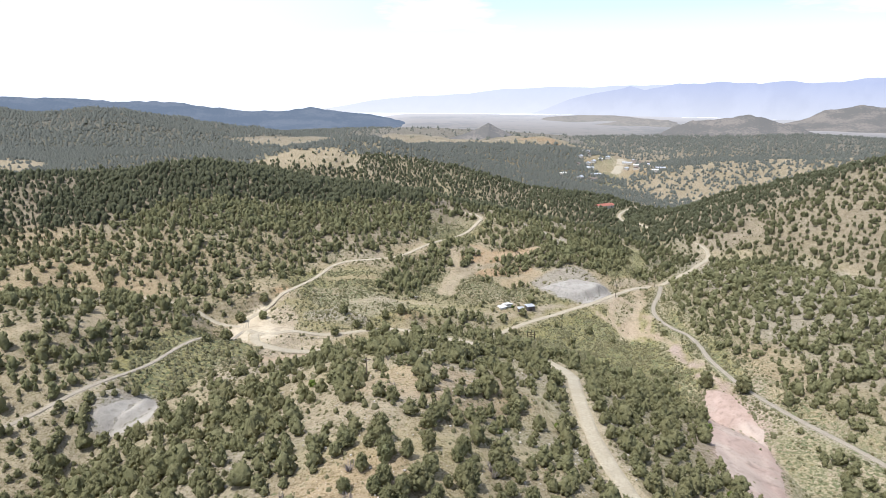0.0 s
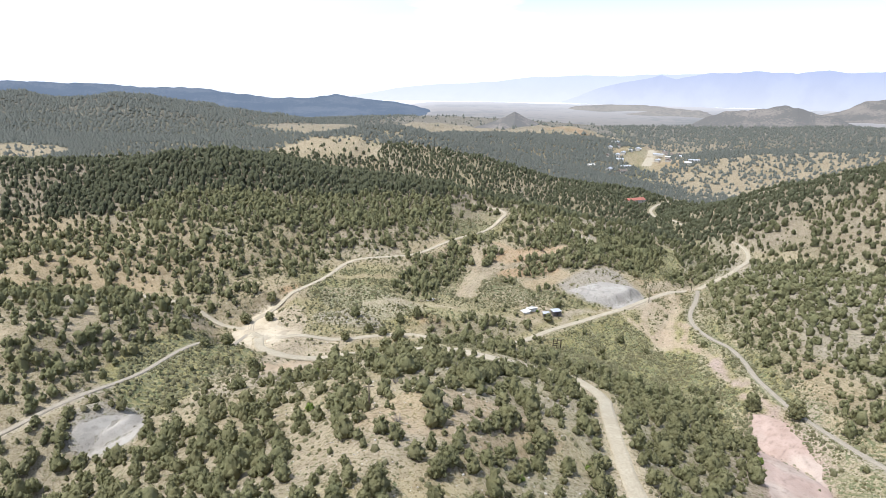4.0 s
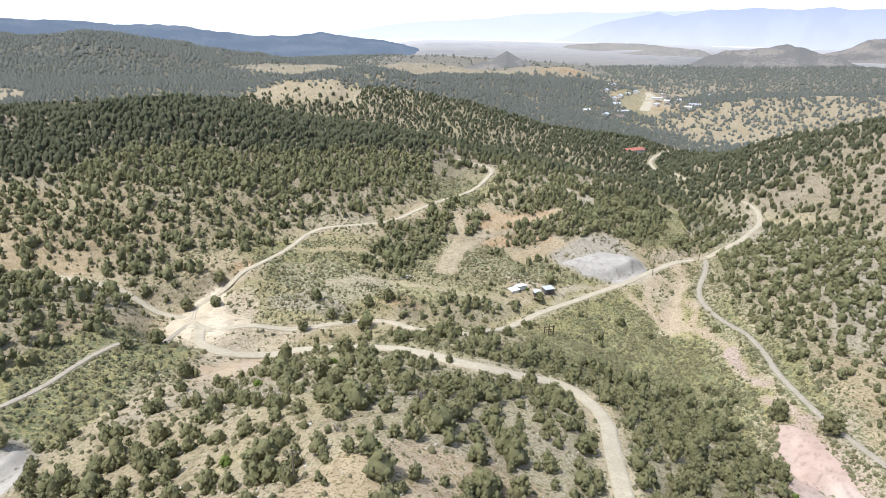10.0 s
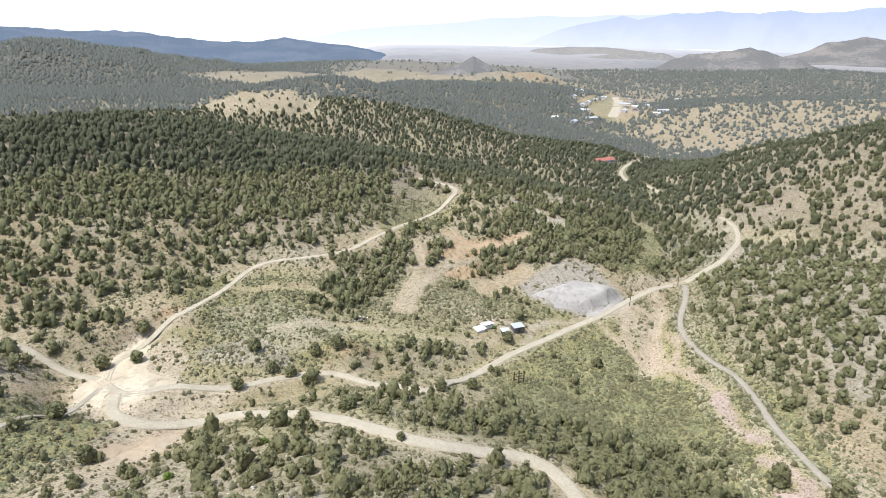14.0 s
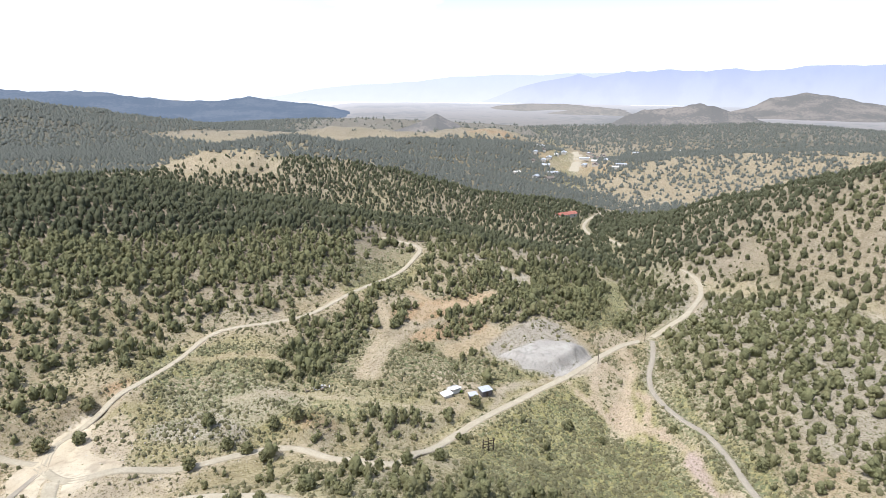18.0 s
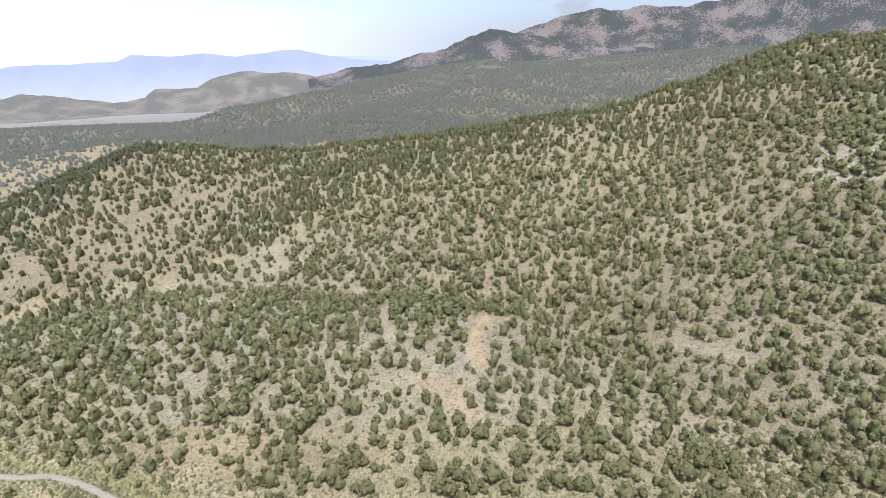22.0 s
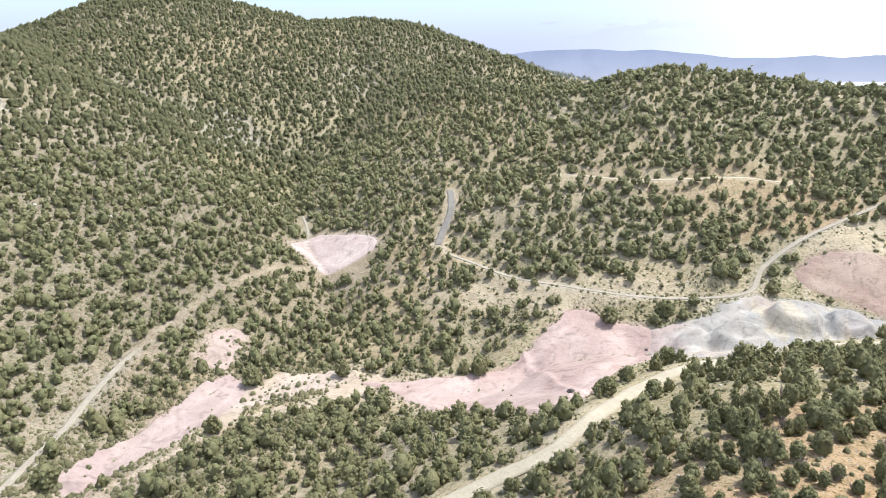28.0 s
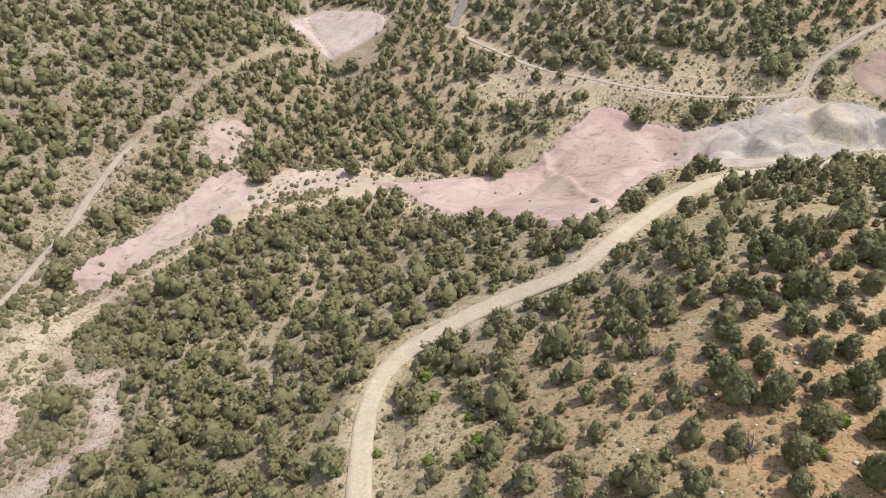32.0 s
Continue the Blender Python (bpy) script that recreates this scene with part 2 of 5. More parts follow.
def seg_dist(x, y, line):
    best = np.full(np.shape(x), 1e9)
    val = np.zeros(np.shape(x))
    for d, v in segments(x, y, line):
        val = np.where(d < best, v, val)
        best = np.minimum(best, d)
    return best, val


def vnoise(x, y, scale, seed):
    """Smooth value noise in -1..1."""
    x, y = np.asarray(x, float) / scale + seed * 17.3, np.asarray(y, float) / scale - seed * 9.1
    xi, yi = np.floor(x), np.floor(y)
    fx, fy = x - xi, y - yi
    fx, fy = fx * fx * (3 - 2 * fx), fy * fy * (3 - 2 * fy)

    def h(a, b):
        s = np.sin(a * 127.1 + b * 311.7 + seed * 74.7) * 43758.5453
        return (s - np.floor(s)) * 2 - 1
    return (h(xi, yi) * (1 - fx) + h(xi + 1, yi) * fx) * (1 - fy) + (h(xi, yi + 1) * (1 - fx) + h(xi + 1, yi + 1) * fx) * fy


# drainage lines: x, y, floor height
WASHES = {
    "main_wash": ((-300, -230, 40), (-150, -190, 22), (-40, -150, 10), (30, -85, 3), (83, -68, -2), (127, -52, -8), (160, -24, -12),
                  (176, 17, -14), (160, 80, -19), (125, 170, -25), (109, 239, -27), (122, 330, -30), (150, 406, -33),
                  (190, 560, -42), (205, 720, -48), (300, 1100, -60), (410, 1490, -70), (600, 2500, -70), (600, 4900, -70)),
    "south_draw": ((127, -52, -8), (150, -120, 4), (195, -250, 28), (270, -420, 72)),
    "west_valley": ((112, 300, -29), (20, 325, -22), (-70, 296, -7), (-112, 262, -11), (-140, 200, -14), (-190, 130, -14), (-300, 60, -6), (-600, 0, 10)),
    "north_basin": ((205, 720, -48), (40, 700, -40), (-150, 640, -22), (-350, 640, -10), (-700, 700, -10), (-1500, 900, 0)),
    "north_plain": ((410, 1490, -70), (0, 1900, -70), (-600, 2300, -60), (-300, 4900, -65)),
    "east_plain": ((410, 1490, -70), (800, 1250, -68), (1100, 900, -58), (1300, 500, -40), (1300, -300, 10)),
    "far_plain": ((1100, 900, -58), (1800, 1500, -66), (2500, 4600, -66)),
}
# ridges: crest x, y, height; side slope; roundness of the crest
RIDGES = {
    "fore_hill": (((-2, 238, -2), (-6, 205, 10), (-8, 160, 23), (-14, 120, 26), (-6, 60, 27), (-10, 10, 26), (-40, -30, 24), (-110, -60, 22)), 0.42, 18),
    "fore_hill_west": (((-40, 183, 9), (-62, 191, 2), (-92, 204, -6)), 0.3, 12),
    "left_hill": (((-700, 400, 30), (-420, 440, 34), (-250, 480, 33), (-193, 490, 40), (-78, 482, 24), (-20, 470, 10)), 0.27, 40),
    "west_hill": (((-480, 200, 46), (-300, 200, 34), (-165, 232, 15), (-135, 252, -3)), 0.36, 20),
    "knoll": (((-10, 470, 10), (30, 455, 9), (75, 470, -1), (110, 500, -13), (130, 560, -30)), 0.33, 25),
    "second_hill": (((-420, 860, 10), (-200, 830, 12), (-109, 850, 31), (-20, 830, 0), (50, 810, -30)), 0.25, 50),
    "third_hill": (((-250, 1250, -20), (60, 1130, 0), (190, 1180, -8), (300, 1330, -55)), 0.22, 60),
    "north_spur": (((30, 620, -35), (120, 690, -22), (190, 840, -30), (330, 900, -50)), 0.25, 40),
    "right_hill": (((330, 680, -36), (330, 580, 0), (379, 500, 47), (412, 425, 38), (430, 340, 44), (425, 273, 52)), 0.40, 18),
    "east_bench": (((214, 400, -14), (212, 320, -4), (216, 250, 1), (222, 180, 4), (235, 110, -3)), 0.34, 45),
    "tan_hill": (((300, 1055, -58), (361, 1053, -43), (437, 1044, -25), (530, 1030, -15), (618, 1011, -12), (719, 986, -4), (850, 960, -8), (1000, 1000, -30)), 0.17, 50),
    "big_ridge": (((425, 273, 52), (452, 156, 66), (505, 20, 106), (545, -165, 134), (590, -330, 116), (560, -480, 170), (480, -530, 156), (427, -562, 140), (380, -610, 146), (327, -620, 139), (288, -635, 120), (198, -650, 94), (150, -655, 80)), 0.42, 40),
    "big_spur": (((505, 20, 106), (400, 40, 66), (300, 70, 26), (230, 90, -6)), 0.40, 25),
    "south_hill": (((380, -610, 140), (230, -420, 82), (120, -330, 74), (64, -326, 77), (20, -330, 87), (-150, -300, 68), (-400, -350, 80)), 0.45, 30),
    "tan_spur": (((20, -330, 87), (30, -250, 42), (40, -180, 6)), 0.40, 20),
    "south_west_hill": (((-500, -150, 70), (-300, -120, 50), (-160, -90, 28)), 0.3, 30),
    "tableland": (((-460, 1540, -30), (-150, 1650, -30), (160, 1700, -34)), 0.20, 300),
    "terrace_hill": (((215, 1690, -48), (295, 1670, -26), (350, 1650, -38)), 0.25, 30),
    "far_west_hill": (((-1700, 1300, 45), (-952, 1694, 34), (-560, 1800, -20)), 0.17, 90),
    "west_back": (((-1500, 300, 60), (-700, 520, 22), (-420, 600, 10)), 0.15, 60),
    "east_peak": (((1500, 1100, 20), (2000, 1000, 60), (2300, 840, 110), (2500, 600, 100), (2700, 200, 130), (2900, -300, 150), (2600, -1200, 140)), 0.18, 90),
    "east_foot": (((900, 700, -10), (1300, 650, 20), (1800, 600, 40), (2300, 500, 60)), 0.15, 80),
}


def height(x, y, detail=True):
    """Height of the ground in metres."""
    x, y = np.asarray(x, float), np.asarray(y, float)
    wx = x + 7 * vnoise(x, y, 60, 1) + 3 * vnoise(x, y, 24, 2)
    wy = y + 7 * vnoise(x, y, 60, 3) + 3 * vnoise(x, y, 24, 4)
    floor = np.full(x.shape, 1e9)
    for line in WASHES.values():
        f = np.full(x.shape, 1e9)
        for d, v in segments(wx, wy, line):
            f = np.minimum(f, v + 0.05 * np.minimum(d, 60) + 0.045 * np.clip(d - 60, 0, 1500))
        k = 3.0
        m = np.minimum(floor, f)
        floor = m - k * np.log(np.exp(-(floor - m) / k) + np.exp(-(f - m) / k)) * (floor < 1e8) + 0 * f
    out = floor
    for line, slope, r in RIDGES.values():
        h = np.full(x.shape, -1e9)
        for d, v in segments(wx, wy, line):
            h = np.maximum(h, v - slope * (np.sqrt(d * d + r * r) - r))
        k = 3.0
        m = np.maximum(out, h)
        out = m + k * np.log(np.exp(-np.abs(out - h) / k) + 1) - k * np.log(2) * np.exp(-np.abs(out - h) / k)
    out = out - 70 * sstep(2300, 3300, np.hypot(x, y))
    if detail:
        rise = sstep(4, 30, out - floor)
        out = out + rise * (2.6 * vnoise(x, y, 34, 5) + 1.1 * vnoise(x, y, 13, 6)) + 0.35 * vnoise(x, y, 7, 7)
        big = sstep(700, 1800, np.hypot(x, y))
        out = out + big * rise * 12 * (vnoise(x, y, 160, 8) + 0.5 * vnoise(x, y, 70, 9))
    return out


# ---------------------------------------------------------------- plan: roads, bare pads, soils
def curve(pts, step=2.0):
    """A smooth line through control points (x, y), resampled."""
    p = np.array([pts[0], *pts, pts[-1]], float)
    out = []
    for i in range(1, len(p) - 2):
        a, b, c, d = p[i - 1], p[i], p[i + 1], p[i + 2]
        n = max(2, int(np.hypot(*(c - b)) / step))
        t = np.linspace(0, 1, n, endpoint=False)[:, None]
        out.append(0.5 * (2 * b + (c - a) * t + (2 * a - 5 * b + 4 * c - d) * t ** 2 + (3 * b - a - 3 * c + d) * t ** 3))
    return np.concatenate([*out, p[-1:]])


# name: (control points, width, material key)
ROADS = {
    "hill_road": (((-87.4, 276), (-83.4, 266), (-73.4, 262), (-57.4, 268), (-45.4, 269), (-25.4, 259), (-11.8, 246), (-0.1, 236), (10.7, 231), (23.4, 232), (36.2, 234), (44.2, 227), (46.2, 210),
                   (42, 186), (40, 166), (40, 148), (43, 122), (54, 88), (70, 58), (79, 36), (79, 22), (70, 10), (58, 1), (47, -6), (39, -20), (30, -44), (15, -67), (-9, -86), (-36, -103), (-90, -120)), 4.2, "road"),
    "valley_road": (((-95.4, 284), (-83.4, 276), (-69.4, 281), (-51.4, 286), (-36.4, 293), (-19.6, 296), (-2, 282), (11.7, 276), (20, 287), (34, 305), (51, 320), (70, 334.5), (90.5, 349),
                     (110.5, 366), (129, 381), (144, 388.5), (158, 397), (172, 407), (189, 428), (202, 450), (206, 466), (204, 480)), 3.1, "road"),
    "creek_road": (((198, 562), (198, 588), (199, 620), (199, 645), (200, 668), (208, 690), (222, 716), (257, 769), (296, 811), (340, 838), (373, 858)), 3.4, "road"),
    "north_road": (((-92.4, 280), (-95.4, 296), (-86.4, 309), (-72.4, 332), (-62.4, 357), (-41.4, 366), (-19.6, 378), (5.8, 412), (28.3, 443), (28.3, 458), (9.7, 474)), 2.5, "road"),
    "grey_track": (((143, 384), (134, 363), (125, 346), (121, 330), (122, 312), (125.5, 297), (124, 279), (121, 258), (124.2, 222), (136, 178), (152, 122), (166, 77), (176, 54), (182, 37), (186, 22), (190, 11), (193, -1), (197, -12), (200, -26), (202, -40)), 2.3, "grey"),
    "west_road": (((-93.4, 280), (-98.4, 258), (-104.4, 240), (-110.4, 215), (-120, 192), (-140, 170), (-190, 145), (-280, 100)), 1.9, "grey"),
    "west_branch": (((-96.4, 285), (-117.4, 291), (-135.4, 296), (-169.4, 300)), 2.6, "road"),
    "bench_track": (((124, -152), (112, -146), (84, -133), (58, -125), (25, -124), (-7, -129), (-17, -149), (-42, -174), (-80, -205)), 2.0, "grey"),
    "draw_track": (((125, -154), (126, -162), (126, -178), (132, -196)), 3.6, "dark"),
    "pad_track": (((202, -164), (210, -176), (218, -186)), 1.3, "grey"),
    "terrace_track": (((72, -206), (59, -204), (37, -200), (8, -201), (-38, -208)), 2.6, "road"),
    "town_street": (((300, 1034), (316, 1074), (334, 1124), (372, 1240), (415, 1390), (455, 1525)), 15.0, "road"),
}
ROAD_LINES = {k: curve(v[0]) for k, v in ROADS.items()}


def line_dist(x, y, line, reach=40.0):
    """Distance to a resampled line (only near it), and the height index along it."""
    best = np.full(x.shape, 1e3)
    idx = np.zeros(x.shape, int)
    lo, hi = line.min(0) - reach, line.max(0) + reach
    m = (x > lo[0]) & (x < hi[0]) & (y > lo[1]) & (y < hi[1])
    if not m.any():
        return best, idx
    px, py = x[m], y[m]
    b, j = np.full(px.shape, 1e3), np.zeros(px.shape, int)
    for i in range(len(line) - 1):
        (x0, y0), (x1, y1) = line[i], line[i + 1]
        dx, dy = x1 - x0, y1 - y0
        t = np.clip(((px - x0) * dx + (py - y0) * dy) / (dx * dx + dy * dy + 1e-9), 0, 1)
        d = np.hypot(px - x0 - t * dx, py - y0 - t * dy)
        near = d < b
        b, j = np.where(near, d, b), np.where(near, i, j)
    best[m], idx[m] = b, j
    return best, idx


def smooth_line(v, n=9):
    k = np.ones(n) / n
    return np.convolve(np.pad(v, n // 2, mode="edge"), k, "valid")


ROAD_Z = {k: smooth_line(height(l[:, 0], l[:, 1]), 11) for k, l in ROAD_LINES.items()}
# the yard is one level flat where the roads meet
YARD = (-89.4, 283.0)
YARD_Z = float(height(np.array([YARD[0]]), np.array([YARD[1]]))[0])


def yard_share(x, y, r0, r1):
    return 1 - sstep(r0, r1, np.hypot(x - YARD[0], y - YARD[1]))


for k, l in ROAD_LINES.items():
    ROAD_Z[k] = ROAD_Z[k] + yard_share(l[:, 0], l[:, 1], 15, 34) * (YARD_Z - ROAD_Z[k])

# heaps and pads: x, y, half-length, half-width, turn, height, top flatness
MOUNDS = {
    "tailings": (83.2, 361, 24, 11, 14, 3.6),
    "grey_heap": (-106, 190, 12, 8, 44, 3.5),
    "yard_heap": (-49.4, 300, 16, 6, 9, 2.2),
    "pink_heap": (50, -85, 25, 17, 62, 2.5),
    "grey_pile": (-4, -106, 12, 8, 20, 4.0),
    "grey_pile_low": (-24, -121, 11, 8, 10, 5.0),
    "grey_pile_west": (-42, -122, 9, 8, 0, 4.0),
    "grey_bank": (12, -102, 9, 6, 60, 2.0),
    "brown_heap": (-15.7, 306, 12, 6, 10, 2.5),
}


def oval(x, y, cx, cy, a, b, turn):
    c, s = math.cos(radians(turn)), math.sin(radians(turn))
    u, v = (x - cx) * c + (y - cy) * s, -(x - cx) * s + (y - cy) * c
    return np.sqrt((u / a) ** 2 + (v / b) ** 2)


def ground(x, y):
    """Final height of the ground: landform, heaps, and the benches cut for the roads."""
    x, y = np.asarray(x, float), np.asarray(y, float)
    z = height(x, y)
    for cx, cy, a, b, turn, h in MOUNDS.values():
        r = oval(x, y, cx, cy, a, b, turn)
        z = z + h * (1 - sstep(0.55, 1.05, r))
    z = z + yard_share(x, y, 14, 28) * (YARD_Z - z)
    for k, (pts, w, kind) in ROADS.items():
        d, i = line_dist(x, y, ROAD_LINES[k], 14)
        m = 1 - sstep(w * 0.55 + 1.6, w * 0.55 + 6.5, d)
        z = z + m * (np.minimum(ROAD_Z[k][i], ROAD_Z[k][np.minimum(i + 1, len(ROAD_Z[k]) - 1)]) - 0.06 - z)
    return z


TAN, GREY, PINK, WHITE = (0.338, 0.284, 0.186), (0.335, 0.302, 0.25), (0.37, 0.275, 0.245), (0.47, 0.45, 0.415)
OLIVE, ORANGE, DUST, STRAW = (0.285, 0.262, 0.12), (0.395, 0.26, 0.145), (0.41, 0.348, 0.252), (0.328, 0.276, 0.192)
BROWN = (0.245, 0.205, 0.155)
# patches of bare or green soil: colour, then ovals x, y, half-length, half-width, turn, strength
PATCHES = (
        (OLIVE, ((117.2, 285, 14, 62, -4, .8), (73.2, 290, 60, 30, 50, .9), (-27.4, 330, 60, 26, 0, .6), (-97.4, 236, 40, 20, 78, .9), (89.2, 262, 40, 28, 80, .85), (129.2, 425, 44, 16, 62, .8),
             (-57.4, 330, 26, 22, 0, .8), (6.8, 440, 30, 16, 0, .6), (61.2, 318, 50, 12, 38, .6), (-17.6, 250, 60, 12, 0, .4), (14, 345, 46, 18, 5, .8), (0, 420, 26, 18, 0, .8), (58, 345, 28, 11, 20, .75), (-60, 300, 40, 12, 10, .5))),
    (STRAW, ((11.7, 350, 50, 22, 0, .6), (31.2, 385, 40, 24, 10, .8), (1.9, 350, 70, 30, 5, .4), (640, 960, 360, 140, 8, .95), (-160, 770, 70, 34, -20, .9), (-140, 1650, 400, 190, 8, .95), (-640, 950, 160, 60, -46, .8))),
    (ORANGE, ((-52, -182, 44, 7, 15, .6), (14, 28, 12, 8, 30, .7), (3, 34, 9, 13, 10, .8), (-3, -14, 13, 7, 20, .8), (27, 31, 8, 5, 0, .6), (1, 20, 8, 6, 0, .7), (12, 40, 46, 46, 0, .5), (38.2, 391, 26, 8, 30, .8), (-15.7, 306, 12, 5, 10, .5), (-81.4, 318, 8, 4, 30, .7), (-57.4, 322, 10, 5, 20, .4), (46.2, 372, 22, 7, 30, .6), (0, 66, 40, 22, 60, .7), (-6, 28, 34, 22, 40, .75), (-25, -10, 34, 22, 20, .7), (-2, 160, 26, 14, 30, .35), (181, 183, 13, 5, 66, .55), (-12, -54, 20, 9, 40, .6), (-14, -190, 50, 26, 10, .35), (285, 1650, 76, 9, -12, .9), (290, 1622, 66, 7, -12, .8), (280, 1598, 60, 6, -12, .7))),
    (PINK, ((152, 74, 20, 7, 110, .6), (128, 116, 30, 7, 112, .6), (130, -55, 26, 8, 5, .6), (150, 30, 40, 16, 100, .2), (101, 196, 54, 13, 70, .35))),
    (GREY, ((82.2, 366, 24, 14, 17, 1), (-106, 190, 12, 9, 44, 1), (-49.4, 300, 18, 7, 9, .7), (231.2, 330, 120, 60, -60, .6), (191.2, 230, 110, 36, 100, .5), (-42.4, 318, 26, 12, 0, .5))),
    (DUST, ((64, -124, 62, 11, 6, .8), (-62, -158, 34, 22, 20, .75), (100, -66, 40, 11, 0, .8), (-85.4, 281, 24, 15, 66, 1), (-72.4, 258, 20, 10, 72, .95), (-65.4, 276, 16, 8, 20, .8), (105.2, 338, 5, 20, -12, .8), (107.2, 326, 20, 5, 64, .8), (146, 66, 6, 34, -25, .5), (115, -52, 34, 6, 0, .6), (41.2, 332, 13, 6, 0, .8), (129.2, 385, 20, 7, 35, .85), (-75.4, 226, 26, 13, 60, .7),
            (140, -130, 40, 6, 0, .5), (-30, 150, 40, 20, 20, .35))),
    (BROWN, ((158, 40, 74, 22, 100, .7), (262, -20, 82, 170, 8, .7), (200, -120, 60, 80, 0, .6), (360, -60, 90, 190, 0, .45), (330, 450, 150, 90, -40, .6), (-197.4, 480, 240, 110, 0, .85), (-57.4, 440, 60, 60, 0, .5), (330, 150, 120, 160, 20, .35))),
    (WHITE, ((366, -106, 40, 14, -60, .7), (322, -265, 50, 20, -50, .5), (290, -412, 30, 12, -50, .6), (283, 20, 12, 6, 0, .9), (340, 30, 40, 12, -70, .5), (318, -60, 50, 10, -60, .5), (470, -60, 40, 16, -60, .6))),
)


# gullies, footpaths and braided channels worn into the soil: control points, half-width, colour, strength
WORN = (
    (((202, -40), (203, -70), (200, -96), (194, -118), (186, -132)), 1.1, (0.36, 0.31, 0.235), .55),
    (((182, 60), (171, 38), (169, 24), (166, 8), (161, -7), (150, -33), (137, -44), (121, -57)), 1.6, (0.42, 0.35, 0.27), .85),
    (((148, 78), (141, 60), (138, 50), (146, 40)), 2.2, (0.385, 0.315, 0.285), .85),
    (((172, 66), (163, 53), (157, 62), (150, 80)), 3.0, (0.385, 0.30, 0.26), .7),
    (((176, 36), (165, 33), (155, 40), (148, 34)), 1.4, (0.39, 0.325, 0.265), .7),
    (((188, -64), (181, -57), (184, -52)), 3.0, (0.385, 0.30, 0.26), .8),
    (((9, 386), (10, 370), (5, 352), (0, 334)), 2.4, (0.40, 0.335, 0.235), .95),
    (((30, 388), (19, 367), (10, 352), (5, 335)), 2.6, (0.40, 0.34, 0.245), .9),
    (((24, 404), (32, 390), (26, 380)), 4.0, (0.40, 0.30, 0.19), .8),
    (((65, 404), (49, 394.5), (32, 390)), 3.2, (0.42, 0.32, 0.21), .9),
    (((88, 430), (84, 420), (76, 432), (61, 443)), 3.0, (0.38, 0.345, 0.28), .9),
    (((40, 358), (52, 366), (60, 374)), 5.0, (0.39, 0.31, 0.20), .7),
    (((52, 324), (58, 334), (68, 341), (84, 346), (99, 352), (108, 361)), 1.5, (0.40, 0.35, 0.265), .8),
    (((124, 375), (122, 361), (115, 344), (108, 332), (107, 322), (101, 312)), 2.6, (0.43, 0.36, 0.255), .9),
    (((118, 352), (106, 356), (97, 331), (103, 318)), 1.5, (0.42, 0.345, 0.25), .9),
    (((88, 342), (92, 333), (100, 320), (106, 306)), 1.5, (0.42, 0.345, 0.25), .9),
    (((114, 342), (117, 328), (111, 312), (116, 296), (113, 280)), 1.5, (0.43, 0.34, 0.26), .85),
    (((108, 331), (104, 324), (107, 314)), 4.0, (0.43, 0.345, 0.25), .85),
    (((116, 290), (114, 280), (112, 268), (115, 258)), 2.6, (0.41, 0.325, 0.28), .9),
    (((112, 250), (116, 238), (110, 226), (106, 212)), 2.4, (0.42, 0.325, 0.285), .8),
    (((-190, 240), (-176, 258), (-166, 267), (-152, 259), (-140, 244), (-136, 226)), 1.2, (0.40, 0.335, 0.235), .7),
    (((-160, 206), (-146, 226), (-140, 244)), 1.2, (0.40, 0.33, 0.23), .6),
    (((-46, 318), (-30, 322), (-10, 320), (20, 318), (40, 322)), 1.2, (0.40, 0.34, 0.25), .5),
    (((-66, 340), (-40, 344), (-26, 336)), 1.3, (0.38, 0.31, 0.21), .5),
    (((190, 240), (206, 214), (226, 190), (236, 160), (230, 120), (222, 90)), 1.3, (0.34, 0.30, 0.23), .4),
    (((206, 214), (222, 226), (246, 236), (262, 262)), 1.3, (0.36, 0.315, 0.24), .6),
    (((196, 176), (214, 184), (230, 186)), 3.0, (0.44, 0.33, 0.20), .7),
)
WORN_LINES = [curve(w[0]) for w in WORN]


